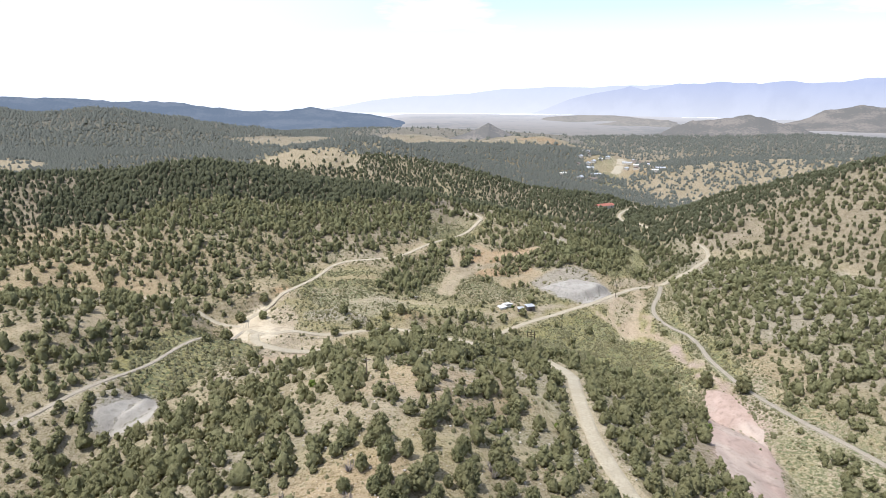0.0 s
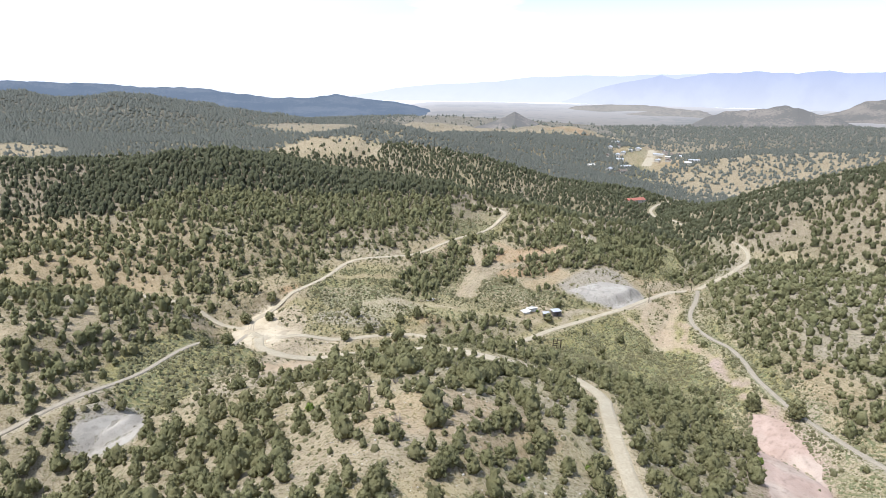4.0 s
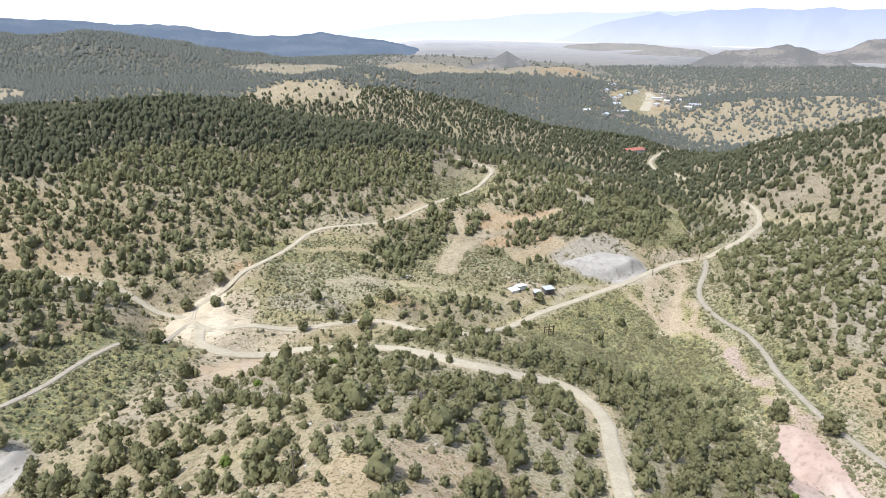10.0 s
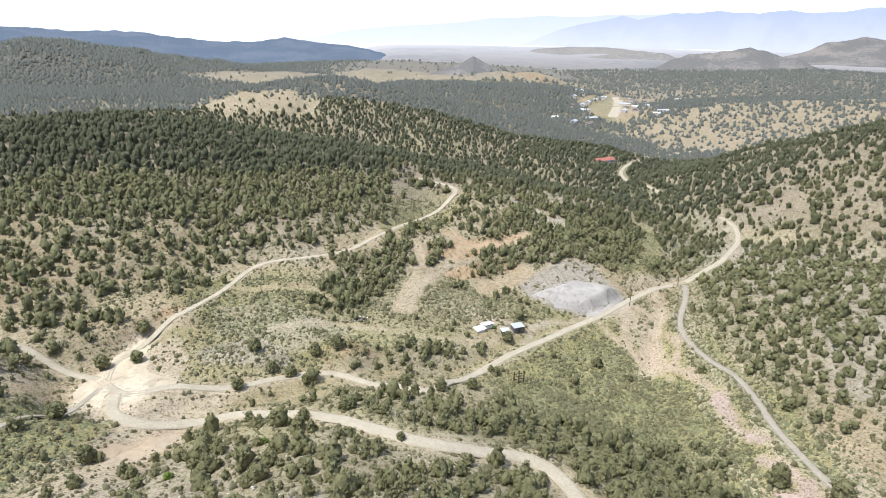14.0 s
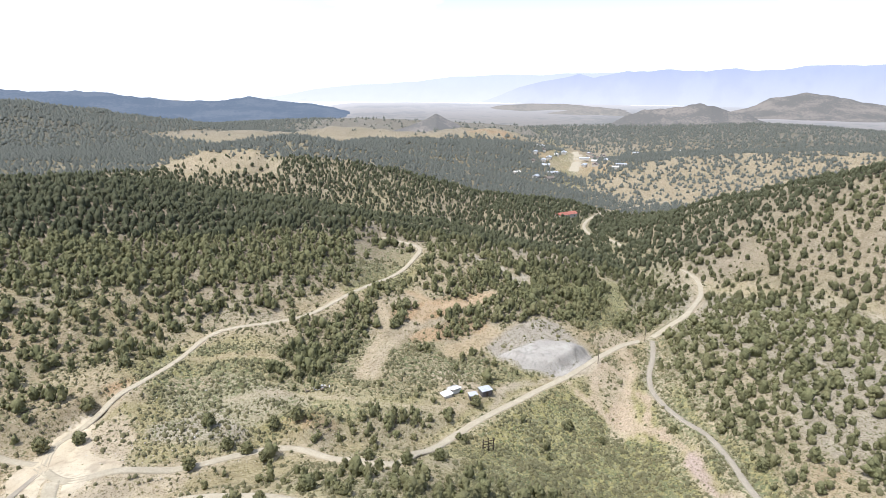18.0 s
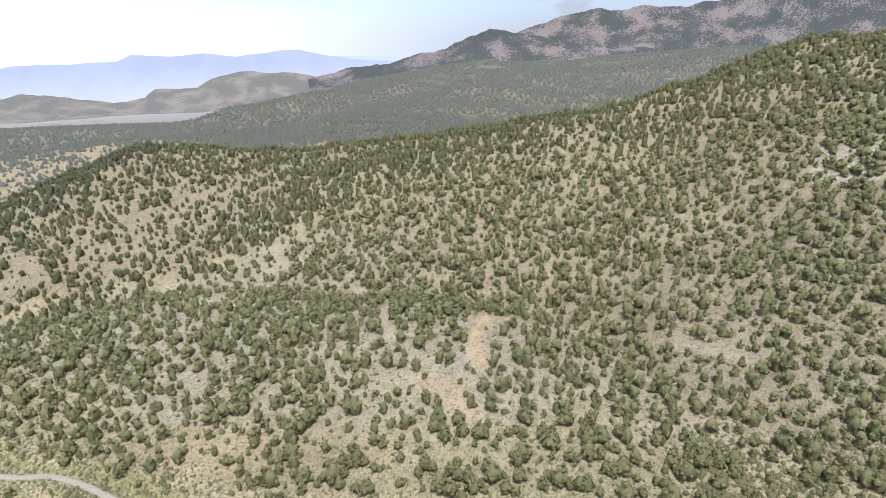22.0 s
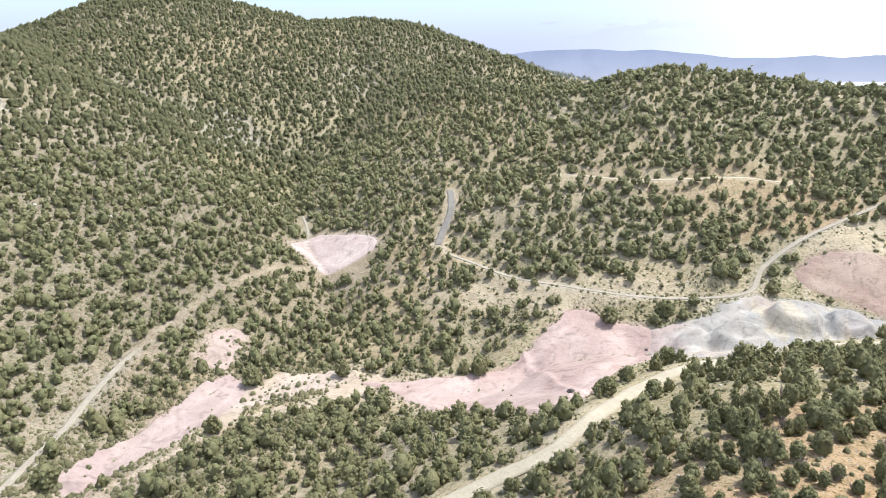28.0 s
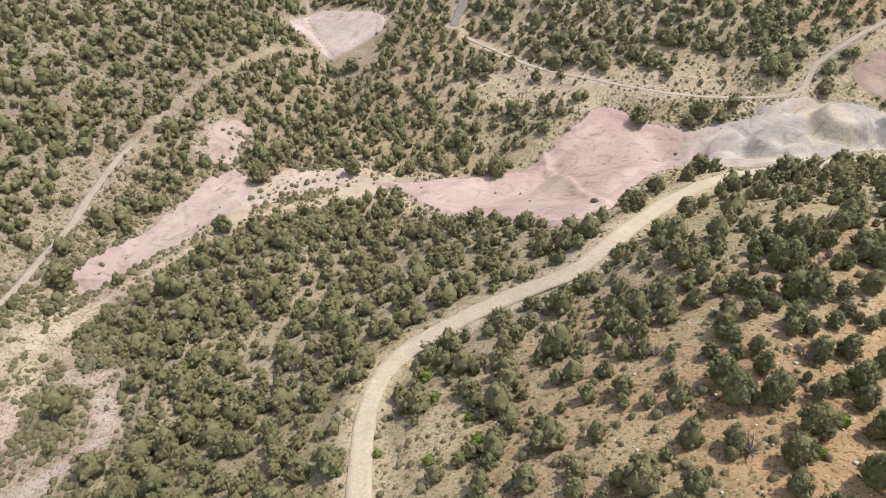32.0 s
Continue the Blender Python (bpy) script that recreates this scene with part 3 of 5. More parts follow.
# bare pads: outline (x, y), two tones, rim height, label
PADS = {
    "pink_pad": (((122, -62), (97, -72), (73, -87), (63, -103), (53, -114), (38, -111), (26, -107), (26, -97), (25, -88), (35, -77), (42, -50), (50, -27), (66, -38), (100, -55)),
                 PINK, (0.41, 0.32, 0.285), 0.55, "flat pad of bare pinkish washed tailings beside dirt road"),
    "pink_pad_wash": (((180, 14), (180, -4), (174, -46), (169, -51), (160, -45), (159, -30), (170, 2), (173, 18)), (0.335, 0.258, 0.236), (0.375, 0.30, 0.27), 0.2, "long bare pink tailings strip in the dry wash"),
    "pink_pad_spur": (((189, -61), (182, -73), (174, -54), (180, -52)), (0.37, 0.29, 0.25), (0.385, 0.315, 0.26), 0.0, "small bare pink pad among junipers"),
    "pink_pad_upper": (((203, -148), (194, -144), (184, -140), (180, -136), (174, -137), (164, -144), (158, -151), (162, -160), (176, -163), (198, -163)), (0.41, 0.335, 0.305), (0.44, 0.365, 0.335), 0.06, "bare pale pink pad enclosed by junipers"),
    "grey_pad": (((26, -107), (10, -115), (-6, -125), (-26, -133), (-44, -131), (-57, -128), (-50, -117), (-30, -107), (-14, -95), (8, -79), (22, -86), (26, -95)),
                 (0.30, 0.285, 0.26), (0.385, 0.36, 0.325), 0.01, "heaps of bare pale grey mine tailings beside dirt road"),
    "pink_pad_bank": (((-27, -147), (-38, -156), (-64, -155), (-59, -133), (-43, -137), (-30, -141)), (0.30, 0.22, 0.18), (0.36, 0.28, 0.225), 0.3, "bare reddish tailings bank below the hill"),
    "sand_belt": (((116, -66), (135, -67), (152, -59), (161, -48), (164, -30), (158, -26), (150, -41), (138, -51), (122, -56)), (0.40, 0.33, 0.25), (0.42, 0.35, 0.29), 0.0, "pale sandy belt of the wash dotted with low shrubs"),
    "pink_channel": (((108.2, 237), (115.2, 231), (115.2, 202), (102, 165), (92, 146), (82, 148), (84, 172), (97.2, 208)), (0.415, 0.315, 0.265), (0.435, 0.355, 0.30), 0.2, "bare pink washed tailings along the dry creek"),
    "tailings_top": (((61.2, 357), (71.2, 361), (93.2, 371), (105.2, 366), (99.2, 355), (88.2, 349), (71.2, 350)), (0.355, 0.335, 0.30), (0.395, 0.375, 0.335), 0.01, "flat-topped heap of pale grey mine tailings"),
    "grey_heap_top": (((-112, 183), (-105, 191), (-97, 194), (-95, 182), (-106, 179)), (0.315, 0.295, 0.26), (0.36, 0.338, 0.30), 0.01, "small bare grey tailings heap"),
    "yard": (((-101.4, 280), (-97.4, 292), (-96.4, 303), (-89.4, 309), (-85.4, 297), (-81.4, 288), (-71.4, 285), (-77.4, 276), (-83.4, 266), (-92.4, 270), (-98.4, 273)), (0.49, 0.42, 0.305), (0.51, 0.445, 0.335), 0.01, "pale packed-dirt yard where tracks meet"),
    "dirt_slope": (((-78.4, 244), (-72.4, 256), (-60.4, 268), (-61.4, 252), (-69.4, 238)), (0.416, 0.328, 0.224), (0.400, 0.336, 0.248), 0.0, "bare orange-tan dirt slope below the track"),
}
# low banks on the pads
BERMS = {"pink_pad": ((62, -113), (71, -100), (68, -87), (58, -72), (50, -56), (44, -44))}
PAD_LINES = {k: curve((*v[0], v[0][0]), 1.5) for k, v in PADS.items()}


def pad_depth(x, y, name):
    """How far inside a pad's ragged edge a place lies, in metres (negative outside)."""
    line = PAD_LINES[name]
    out = np.full(np.shape(x), -1e3)
    lo, hi = line.min(0) - 12, line.max(0) + 12
    m = (x > lo[0]) & (x < hi[0]) & (y > lo[1]) & (y < hi[1])
    if not m.any():
        return out
    px, py = x[m], y[m]
    d = np.full(px.shape, 1e3)
    inside = np.zeros(px.shape, bool)
    for (x0, y0), (x1, y1) in zip(line, np.roll(line, -1, 0)):
        dx, dy = x1 - x0, y1 - y0
        t = np.clip(((px - x0) * dx + (py - y0) * dy) / (dx * dx + dy * dy + 1e-9), 0, 1)
        d = np.minimum(d, np.hypot(px - x0 - t * dx, py - y0 - t * dy))
        if y0 != y1:
            inside ^= ((y0 > py) != (y1 > py)) & (px < x0 + (py - y0) * dx / (y1 - y0))
    out[m] = np.where(inside, d, -d) + (0.9 * vnoise(px, py, 5, 97) + 0.5 * vnoise(px, py, 2.2, 98)) * (1 if PADS[name][3] else 3.4)
    return out


def scrub_share(x, y):
    """How thick the low scrub stands: thick in the valley floor and along washes, thin under trees, none on pads and roads."""
    s = 0.30 + 0.25 * vnoise(x, y, 26, 71)
    for cx, cy, a, b, turn, k in PATCHES[0][1]:
        s = np.maximum(s, k * (1.1 + 0.2 * vnoise(x, y, 9, 73)) * (1 - sstep(0.8, 1.15, oval(x, y, cx, cy, a, b, turn))))
    d, v = seg_dist(x, y, WASHES["main_wash"])
    s = np.maximum(s, (0.62 + 0.18 * sstep(90, 160, y)) * (1 - sstep(14, 40, d)) + 0.15 * vnoise(x, y, 9, 73))
    for cx, cy, a, b, turn, k in next(ovals for tone, ovals in PATCHES if tone is DUST):
        s = s * (1 - 0.75 * k * (1 - sstep(0.8, 1.1, oval(x, y, cx, cy, a, b, turn))))
    s = np.maximum(s, 0.42 * sstep(180, 205, x) * (1 - sstep(70, 110, y)))
    s = s * (0.1 + 0.9 * sstep(0.85, 1.05, oval(x, y, 82.2, 364, 26, 15, 17)))
    for line, w in zip(WORN_LINES, WORN):
        d, i = line_dist(x, y, line, 14)
        s = s * sstep(0.6 * w[1], 1.3 * w[1] + 1.5, d + 1.4 * vnoise(x, y, 4, 23))
    return np.clip(s, 0.02, 1)


def soil_colour(x, y, z):
    col = np.empty((len(x), 3))
    col[:] = TAN
    n1, n2 = vnoise(x, y, 45, 21), vnoise(x, y, 14, 22)
    for k, tone in enumerate((GREY, ORANGE, DUST, OLIVE)):
        w = sstep(0.15, 0.7, vnoise(x, y, 55 + 22 * k, 30 + k) + 0.4 * vnoise(x, y, 13, 40 + k)) * (0.45, 0.28, 0.4, 0.3)[k]
        col += w[:, None] * (np.array(tone) - col)
    for tone, ovals in PATCHES:
        for cx, cy, a, b, turn, s in ovals:
            r = oval(x + 5 * n1 + 3.5 * n2, y + 5 * n2 - 4 * n1, cx, cy, a, b, turn)
            w = (1 - sstep(0.88, 1.04, r)) * s
            col += w[:, None] * (np.array(tone) - col)
    for k, (pts, w, kind) in ROADS.items():
        d, i = line_dist(x, y, ROAD_LINES[k], 14)
        m = 0.7 * (1 - sstep(w * 0.5, w * 0.5 + 3.0, d + 1.2 * n2))
        col += m[:, None] * (np.array(DUST if kind == "road" else GREY) - col)
    for n, (outline, tone, edge_tone, rim, text) in PADS.items():
        m = sstep(-2.5, 0.5, pad_depth(x, y, n))
        col += m[:, None] * (np.array(tone) - col)
    # thin green strip and pale sand along the washes
    d, v = seg_dist(x, y, WASHES["main_wash"])
    m = 0.75 * (1 - sstep(0.8, 3.2, np.abs(d + 7 * n1 + 5 * n2 - 3))) * (y < 460)
    col += m[:, None] * (np.array(DUST) - col)
    for line, (pts, w, tone, share) in zip(WORN_LINES, WORN):
        d, i = line_dist(x, y, line, 14)
        m = share * (1 - sstep(w * 0.5, w * 1.3, d + 1.1 * n2 + 1.2 * vnoise(x, y, 4, 23)))
        col += m[:, None] * (np.array(tone) - col)
    litter = (0.35 + 0.35 * sstep(500, 900, np.hypot(x, y))) * sstep(0.3, 0.9, tree_share(x, y))
    col += litter[:, None] * (np.array((0.235, 0.21, 0.15)) - col)
    # soil darkened to close the bright gaps between trees of the far woods
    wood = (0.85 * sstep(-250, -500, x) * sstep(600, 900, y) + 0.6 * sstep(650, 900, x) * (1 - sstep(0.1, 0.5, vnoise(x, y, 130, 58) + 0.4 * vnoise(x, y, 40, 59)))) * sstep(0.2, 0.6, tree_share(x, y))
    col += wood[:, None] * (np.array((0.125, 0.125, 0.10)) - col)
    # soil greyed with distance: haze put into its base colour
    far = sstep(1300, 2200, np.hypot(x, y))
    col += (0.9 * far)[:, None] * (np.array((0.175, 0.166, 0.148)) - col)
    return col


# openings in the woodland: x, y, half-length, half-width, turn, share of trees kept
CLEARINGS = (
    (60, -124, 62, 9, 6, .15), (-62, -158, 34, 24, 20, .12), (330, 1110, 60, 100, -20, .12), (-27.4, 305, 75, 30, -8, .03), (61.2, 312, 62, 32, 42, .03), (109.2, 310, 20, 90, -8, .04), (-97.4, 236, 42, 20, 78, .08), (-85.4, 272, 28, 24, 0, .0),
    (-47.4, 332, 56, 30, 0, .10), (21.4, 360, 50, 34, 10, .10), (6.8, 436, 32, 18, 0, .05), (83.2, 366, 30, 18, 17, .0), (129.2, 425, 44, 16, 62, .06), (87.2, 270, 30, 24, 60, .12),
    (50, -84, 36, 25, 62, .0), (84, -64, 36, 12, 0, .05), (168, -8, 44, 12, 82, .08), (150, 66, 44, 16, 112, .10), (112, 190, 62, 13, 72, .04), (179, -147, 26, 15, -30, .0),
    (-6, -103, 42, 22, 31, .0), (60, 62, 30, 12, 110, .2), (-46, -140, 30, 12, 30, .1), (640, 960, 370, 140, 8, .3), (301.2, 430, 90, 40, -30, .68), (251.2, 350, 70, 44, -30, .66),
    (-160, 770, 76, 38, -20, .12), (120, -116, 60, 8, 0, .1), (430, 1400, 150, 90, 50, .15), (-140, 1650, 400, 190, 8, .02), (-640, 950, 170, 66, -46, .06), (-20, -196, 50, 12, 10, .6),
    (180, 183, 14, 6, 66, .4), (285, 1640, 80, 50, -12, .05), (-4, 170, 44, 62, 0, .68), (0, 40, 52, 80, 0, .88), (18, -42, 34, 26, 0, .75), (-63.4, 204, 46, 34, -20, .5), (-57.4, 235, 40, 22, 0, .5), (700, 620, 160, 60, 10, .4), (900, 2300, 300, 90, 10, .3),
)
# dense stands: x, y, half-length, half-width, turn, share
STANDS = ((89.2, 412, 74, 32, 47, 1.0), (-135, 430, 135, 62, 6, .97), (-12.8, 355, 38, 17, 66, .95), (17.5, 374, 16, 7, 70, .95), (9.7, 308, 34, 9, 8, .9), (15.6, 250, 22, 10, 15, .85), (75.2, 246, 36, 20, 36, .85), (73.2, 215, 40, 16, 100, .8),
          (-113, 161, 40, 18, -29, .95), (104, 20, 46, 34, 86, 1.0), (75, 110, 60, 16, 110, .95), (58.2, 423, 26, 18, 39, .7), (150, -82, 70, 26, 50, .9), (195, -190, 120, 60, 100, .95), (36, -166, 76, 24, 4, .95), (-10, -225, 90, 26, 0, .9), (-137.4, 270, 60, 20, 20, .8), (-112, 352, 40, 27, 0, .92))


def tree_share(x, y):
    """How much of the woodland's full density stands at a place."""
    s = np.clip(0.88 + 0.32 * vnoise(x, y, 48, 51) + 0.30 * vnoise(x, y, 17, 52), 0.42, 1.0)
    s = np.minimum(1, s + 0.4 * sstep(-250, -500, x) * sstep(650, 950, y) + 0.4 * sstep(650, 800, x) + 0.45 * sstep(480, 620, y) * (1 - sstep(200, 260, x)) + 0.2 * sstep(60, 260, x - 0.3 * y) + 0.22 * sstep(170, 210, x) * (1 - sstep(90, 160, y)) + 0.3 * sstep(340, 410, y) * (1 - sstep(-60, 0, x)))
    n1, n2 = vnoise(x, y, 30, 53), vnoise(x, y, 11, 54)
    for cx, cy, a, b, turn, keep in CLEARINGS:
        r = oval(x + 5 * n1 + 3 * n2, y + 5 * n2 - 4 * n1, cx, cy, a, b, turn)
        s = s * (keep + (1 - keep) * sstep(0.85, 1.1, r))
    for cx, cy, a, b, turn, keep in STANDS:
        r = oval(x + 5 * n1 + 3 * n2, y + 5 * n2 - 4 * n1, cx, cy, a, b, turn)
        s = np.maximum(s, keep * (1 - sstep(0.8, 1.1, r)))
    for cx, cy, a, b, turn, keep in CLEARINGS:
        if keep < 0.02:
            r = oval(x + 3 * n1 + 2 * n2, y + 3 * n2 - 2 * n1, cx, cy, a, b, turn)
            s = s * sstep(0.9, 1.05, r)
    for k, (pts, w, kind) in ROADS.items():
        d, i = line_dist(x, y, ROAD_LINES[k], 30)
        s = np.where(d < w * 0.5 + 2.2, 0, s)
        if k == "town_street":
            s = np.where(d < 26, 0.0, s)
        if k in ("valley_road", "hill_road", "grey_track", "north_road"):
            s = np.where((d < w * 0.5 + (4.5 if k == "valley_road" else 7)) & ((y > 200) | (k == "grey_track")) & (y < 460), s * 0.3, s)
    for line, w in zip(WORN_LINES, WORN):
        d, i = line_dist(x, y, line, 14)
        s = np.where(d < w[1] + 0.8, 0, s)
    for n in PADS:
        s = np.where(pad_depth(x, y, n) > -1.8, 0, s)
    s = s * (1 - 0.5 * sstep(1250, 1500, y) * sstep(300, 450, x))
    plain_land = sstep(1300, 1900, y) * sstep(-500, -100, x) * (1 - sstep(330 + 0.1 * (y - 1300), 520 + 0.1 * (y - 1300), x))
    return s * (1 - 0.97 * plain_land)


# ---------------------------------------------------------------- plants
def fast_mesh(name, verts, faces, material, smooth=False):
    """A mesh from arrays of vertices and of triangles or quads."""
    me = bpy.data.meshes.new(name)
    n = faces.shape[1]
    me.vertices.add(len(verts))
    me.vertices.foreach_set("co", np.ascontiguousarray(verts, np.float32).ravel())
    me.loops.add(faces.size)
    me.loops.foreach_set("vertex_index", np.ascontiguousarray(faces, np.int32).ravel())
    me.polygons.add(len(faces))
    me.polygons.foreach_set("loop_start", np.arange(0, faces.size, n, dtype=np.int32))
    me.polygons.foreach_set("loop_total", np.full(len(faces), n, np.int32))
    me.polygons.foreach_set("use_smooth", np.full(len(faces), smooth))
    me.materials.append(material)
    me.update(calc_edges=True)
    return me


def ico(level):
    bm = bmesh.new()
    bmesh.ops.create_icosphere(bm, subdivisions=level, radius=1)
    v = np.array([p.co[:] for p in bm.verts])
    f = np.array([[q.index for q in p.verts] for p in bm.faces])
    bm.free()
    return v, f


ICO1, ICO2 = ico(1), ico(2)
OCTA = (np.array([(1, 0, 0), (0, 1, 0), (-1, 0, 0), (0, -1, 0), (0, 0, 1), (0, 0, -1.0)]), np.array([(0, 1, 4), (1, 2, 4), (2, 3, 4), (3, 0, 4), (1, 0, 5), (2, 1, 5), (3, 2, 5), (0, 3, 5)]))


def lumps(rng, v, amount):
    """Uneven bulges over a unit shape."""
    k = rng.normal(size=(5, 3)) * 3.2
    ph = rng.uniform(0, 6.28, 5)
    b = sum(np.sin(v @ k[i] + ph[i]) for i in range(5)) / 5
    return 1 + amount * b[:, None] + 0.10 * rng.uniform(-1, 1, (len(v), 1))


def girth(z, point):
    """Half-width of a crown at height z (0 to 1): rounded below, drawn to a tip the more the larger point is."""
    round_top = np.sqrt(np.clip(1 - ((z - 0.36) / 0.64) ** 2, 0, 1))
    cone = np.clip(1.22 * (1 - z), 0, 1)
    skirt = 0.62 + 0.38 * sstep(0.0, 0.3, z)
    return 0.5 * skirt * ((1 - point) * round_top + point * np.minimum(cone, round_top + 0.1))


def spindle(rng, sides, rings, point):
    """One tapering, lumpy body of foliage about 1 m wide and high, standing on z=0."""
    zs = {1: np.array([0.12]), 2: np.array([0.14, 0.60])}.get(rings, np.linspace(0.05, 0.86, rings))
    lean = rng.uniform(-0.07, 0.07, 2)
    v = []
    for k, z in enumerate(zs):
        a = (np.arange(sides) + 0.5 * (k % 2) + rng.uniform(-0.25, 0.25, sides)) * 2 * math.pi / sides
        r = np.maximum(0.09, girth(z, point)) * rng.uniform(0.72, 1.25, sides)
        v.append(np.stack([r * np.cos(a) + lean[0] * z, r * np.sin(a) + lean[1] * z, np.clip(z + rng.uniform(-0.09, 0.09, sides), 0.02, 0.95)], 1))
    v.append(np.array([[lean[0], lean[1], 1.0]]))
    f = []
    for k in range(rings - 1):
        for i in range(sides):
            j, b = (i + 1) % sides, k * sides
            f += [(b + i, b + j, b + sides + j), (b + i, b + sides + j, b + sides + i)]
    b = (rings - 1) * sides
    f += [(b + i, b + (i + 1) % sides, rings * sides) for i in range(sides)]
    return np.concatenate(v), np.array(f)


def crown(rng, sprays, lobes, spray_size, shape=None, point=0.4, lobe=0.17, body=(7, 4)):
    """A juniper or pinyon crown about 1 m wide and high, standing on z=0: a lumpy core set with rounded tufts, each hung with small sprays."""
    iv, fc = shape or ICO1
    core = spindle(rng, *body, point)
    vs, fs, n = [core[0] * (0.84, 0.84, 0.93)], [core[1]], len(core[0])
    zs = np.sort(rng.uniform(0.10, 0.90, lobes) ** 1.1)
    for i, z in enumerate(zs):
        a = 2.4 * i + rng.uniform(-0.5, 0.5)
        r = lobe * rng.uniform(0.75, 1.3) * (1.1 - 0.45 * z)
        d = max(0.0, float(girth(np.array(z), point)) * rng.uniform(0.82, 1.12) - 0.55 * r)
        c = np.array((d * math.cos(a), d * math.sin(a), z))
        p = iv * lumps(rng, iv, 0.30) * (r, r, r * rng.uniform(0.85, 1.25)) + c
        p[:, 2] = np.maximum(p[:, 2], 0.03)
        vs.append(p)
        fs.append(fc + n)
        n += len(iv)
        per = sprays // lobes
        if not per:
            continue
        q = rng.normal(size=(per, 3))
        q /= np.linalg.norm(q, axis=1)[:, None]
        q[:, 2] = np.where(q[:, 2] < -0.2, -q[:, 2], q[:, 2])
        at = c + q * r * rng.uniform(0.85, 1.2, (per, 1))
        u = np.cross(q, rng.normal(size=(per, 3)))
        u /= np.linalg.norm(u, axis=1)[:, None]
        w = np.cross(q, u)
        size = spray_size * rng.uniform(0.6, 1.5, (per, 1))
        up = q * rng.uniform(0.2, 1.0, (per, 1)) + np.array((0, 0, 0.3))
        t = np.stack([at - u * size * 0.5 - w * size * 0.25, at + u * size * 0.5 - w * size * 0.25, at + (w * 0.4 + up * 0.8) * size], 1).reshape(-1, 3)
        t[:, 2] = np.maximum(t[:, 2], 0.02)
        vs.append(t)
        fs.append(np.arange(per * 3).reshape(-1, 3) + n)
        n += per * 3
    return np.concatenate(vs), np.concatenate(fs)


def stem(rng, pts, sides=5):
    """A tapered bent tube through (x, y, z, radius)."""
    vs, fs = [], []
    for i, (x, y, z, r) in enumerate(pts):
        for k in range(sides):
            a = 2 * math.pi * k / sides
            vs.append((x + r * math.cos(a), y + r * math.sin(a), z))
        if i:
            b = (i - 1) * sides
            for k in range(sides):
                k2 = (k + 1) % sides
                fs.append((b + k, b + k2, b + sides + k2))
                fs.append((b + k, b + sides + k2, b + sides + k))
    return np.array(vs), np.array(fs)


def trunk(rng):
    vs, fs, n = [], [], 0
    lean = rng.uniform(-0.06, 0.06, 2)
    lines = [[(0, 0, -0.12, 0.055), (lean[0], lean[1], 0.2, 0.04), (lean[0] * 2, lean[1] * 2, 0.55, 0.02)]]
    for i in range(4):
        a = rng.uniform(0, 6.28)
        lines.append([(lean[0] * 0.6, lean[1] * 0.6, 0.1 + 0.05 * i, 0.022), (0.16 * math.cos(a), 0.16 * math.sin(a), 0.3 + 0.06 * i, 0.014),
                      (0.3 * math.cos(a), 0.3 * math.sin(a), 0.42 + 0.08 * i, 0.006)])
    for line in lines:
        v, f = stem(rng, line)
        vs.append(v), fs.append(f + n)
        n += len(v)
    return np.concatenate(vs), np.concatenate(fs)


def merged(name, protos, xs, ys, zs, ws, hs, rng, material, label, category="woodland"):
    """Many plants that nobody could count, in one mesh."""
    pick = rng.integers(0, len(protos), len(xs))
    turn = rng.uniform(0, 6.283, len(xs))
    vs, fs, n = [], [], 0
    for k, (pv, pf) in enumerate(protos):
        i = np.where(pick == k)[0]
        if not len(i):
            continue
        c, s = np.cos(turn[i])[:, None], np.sin(turn[i])[:, None]
        w, h = ws[i][:, None], hs[i][:, None]
        x = (pv[:, 0] * c - pv[:, 1] * s) * w + xs[i][:, None]
        y = (pv[:, 0] * s + pv[:, 1] * c) * w + ys[i][:, None]
        z = pv[:, 2] * h + zs[i][:, None]
        vs.append(np.stack([x, y, z], -1).reshape(-1, 3))
        fs.append((pf[None] + (np.arange(len(i)) * len(pv))[:, None, None]).reshape(-1, 3) + n)
        n += len(i) * len(pv)
    if not vs:
        return None
    ob = new(name, fast_mesh(name, np.concatenate(vs), np.concatenate(fs), material, True))
    return tagged(ob, label, category, kind="stuff")


# ---------------------------------------------------------------- ground
def graded(lo, a, b, hi, step, growth):
    mid = list(np.arange(a, b + 0.01, step))
    left, d, v = [], step, a
    while v > lo:
        d *= growth
        v -= min(d, 90)
        left.append(v)
    right, d, v = [], step, mid[-1]
    while v < hi:
        d *= growth
        v += min(d, 90)
        right.append(v)
    return np.array(left[::-1] + mid + right)


def build_ground():
    gx, gy = graded(-4800, -120, 225, 4800, 2.0, 1.03), graded(-2500, -150, 410, 4900, 2.0, 1.03)
    X, Y = np.meshgrid(gx, gy)
    x, y = X.ravel(), Y.ravel()
    z = ground(x, y)
    nx, ny = len(gx), len(gy)
    i = (np.arange(ny - 1)[:, None] * nx + np.arange(nx - 1)[None]).ravel()
    faces = np.stack([i, i + 1, i + nx + 1, i + nx], 1)
    me = fast_mesh("ground", np.stack([x, y, z], 1), faces, M_SOIL, True)
    at = me.color_attributes.new("soil", "FLOAT_COLOR", "POINT")
    col = np.ones((len(x), 4), np.float32)
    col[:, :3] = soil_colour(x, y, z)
    col[:, 3] = scrub_share(x, y)
    at.data.foreach_set("color", col.ravel())
    ob = new("ground", me)
    tagged(ob, "dry stony hillside of tan and grey soil with sparse grass", "ground", kind="structure")
    return ob


build_ground()


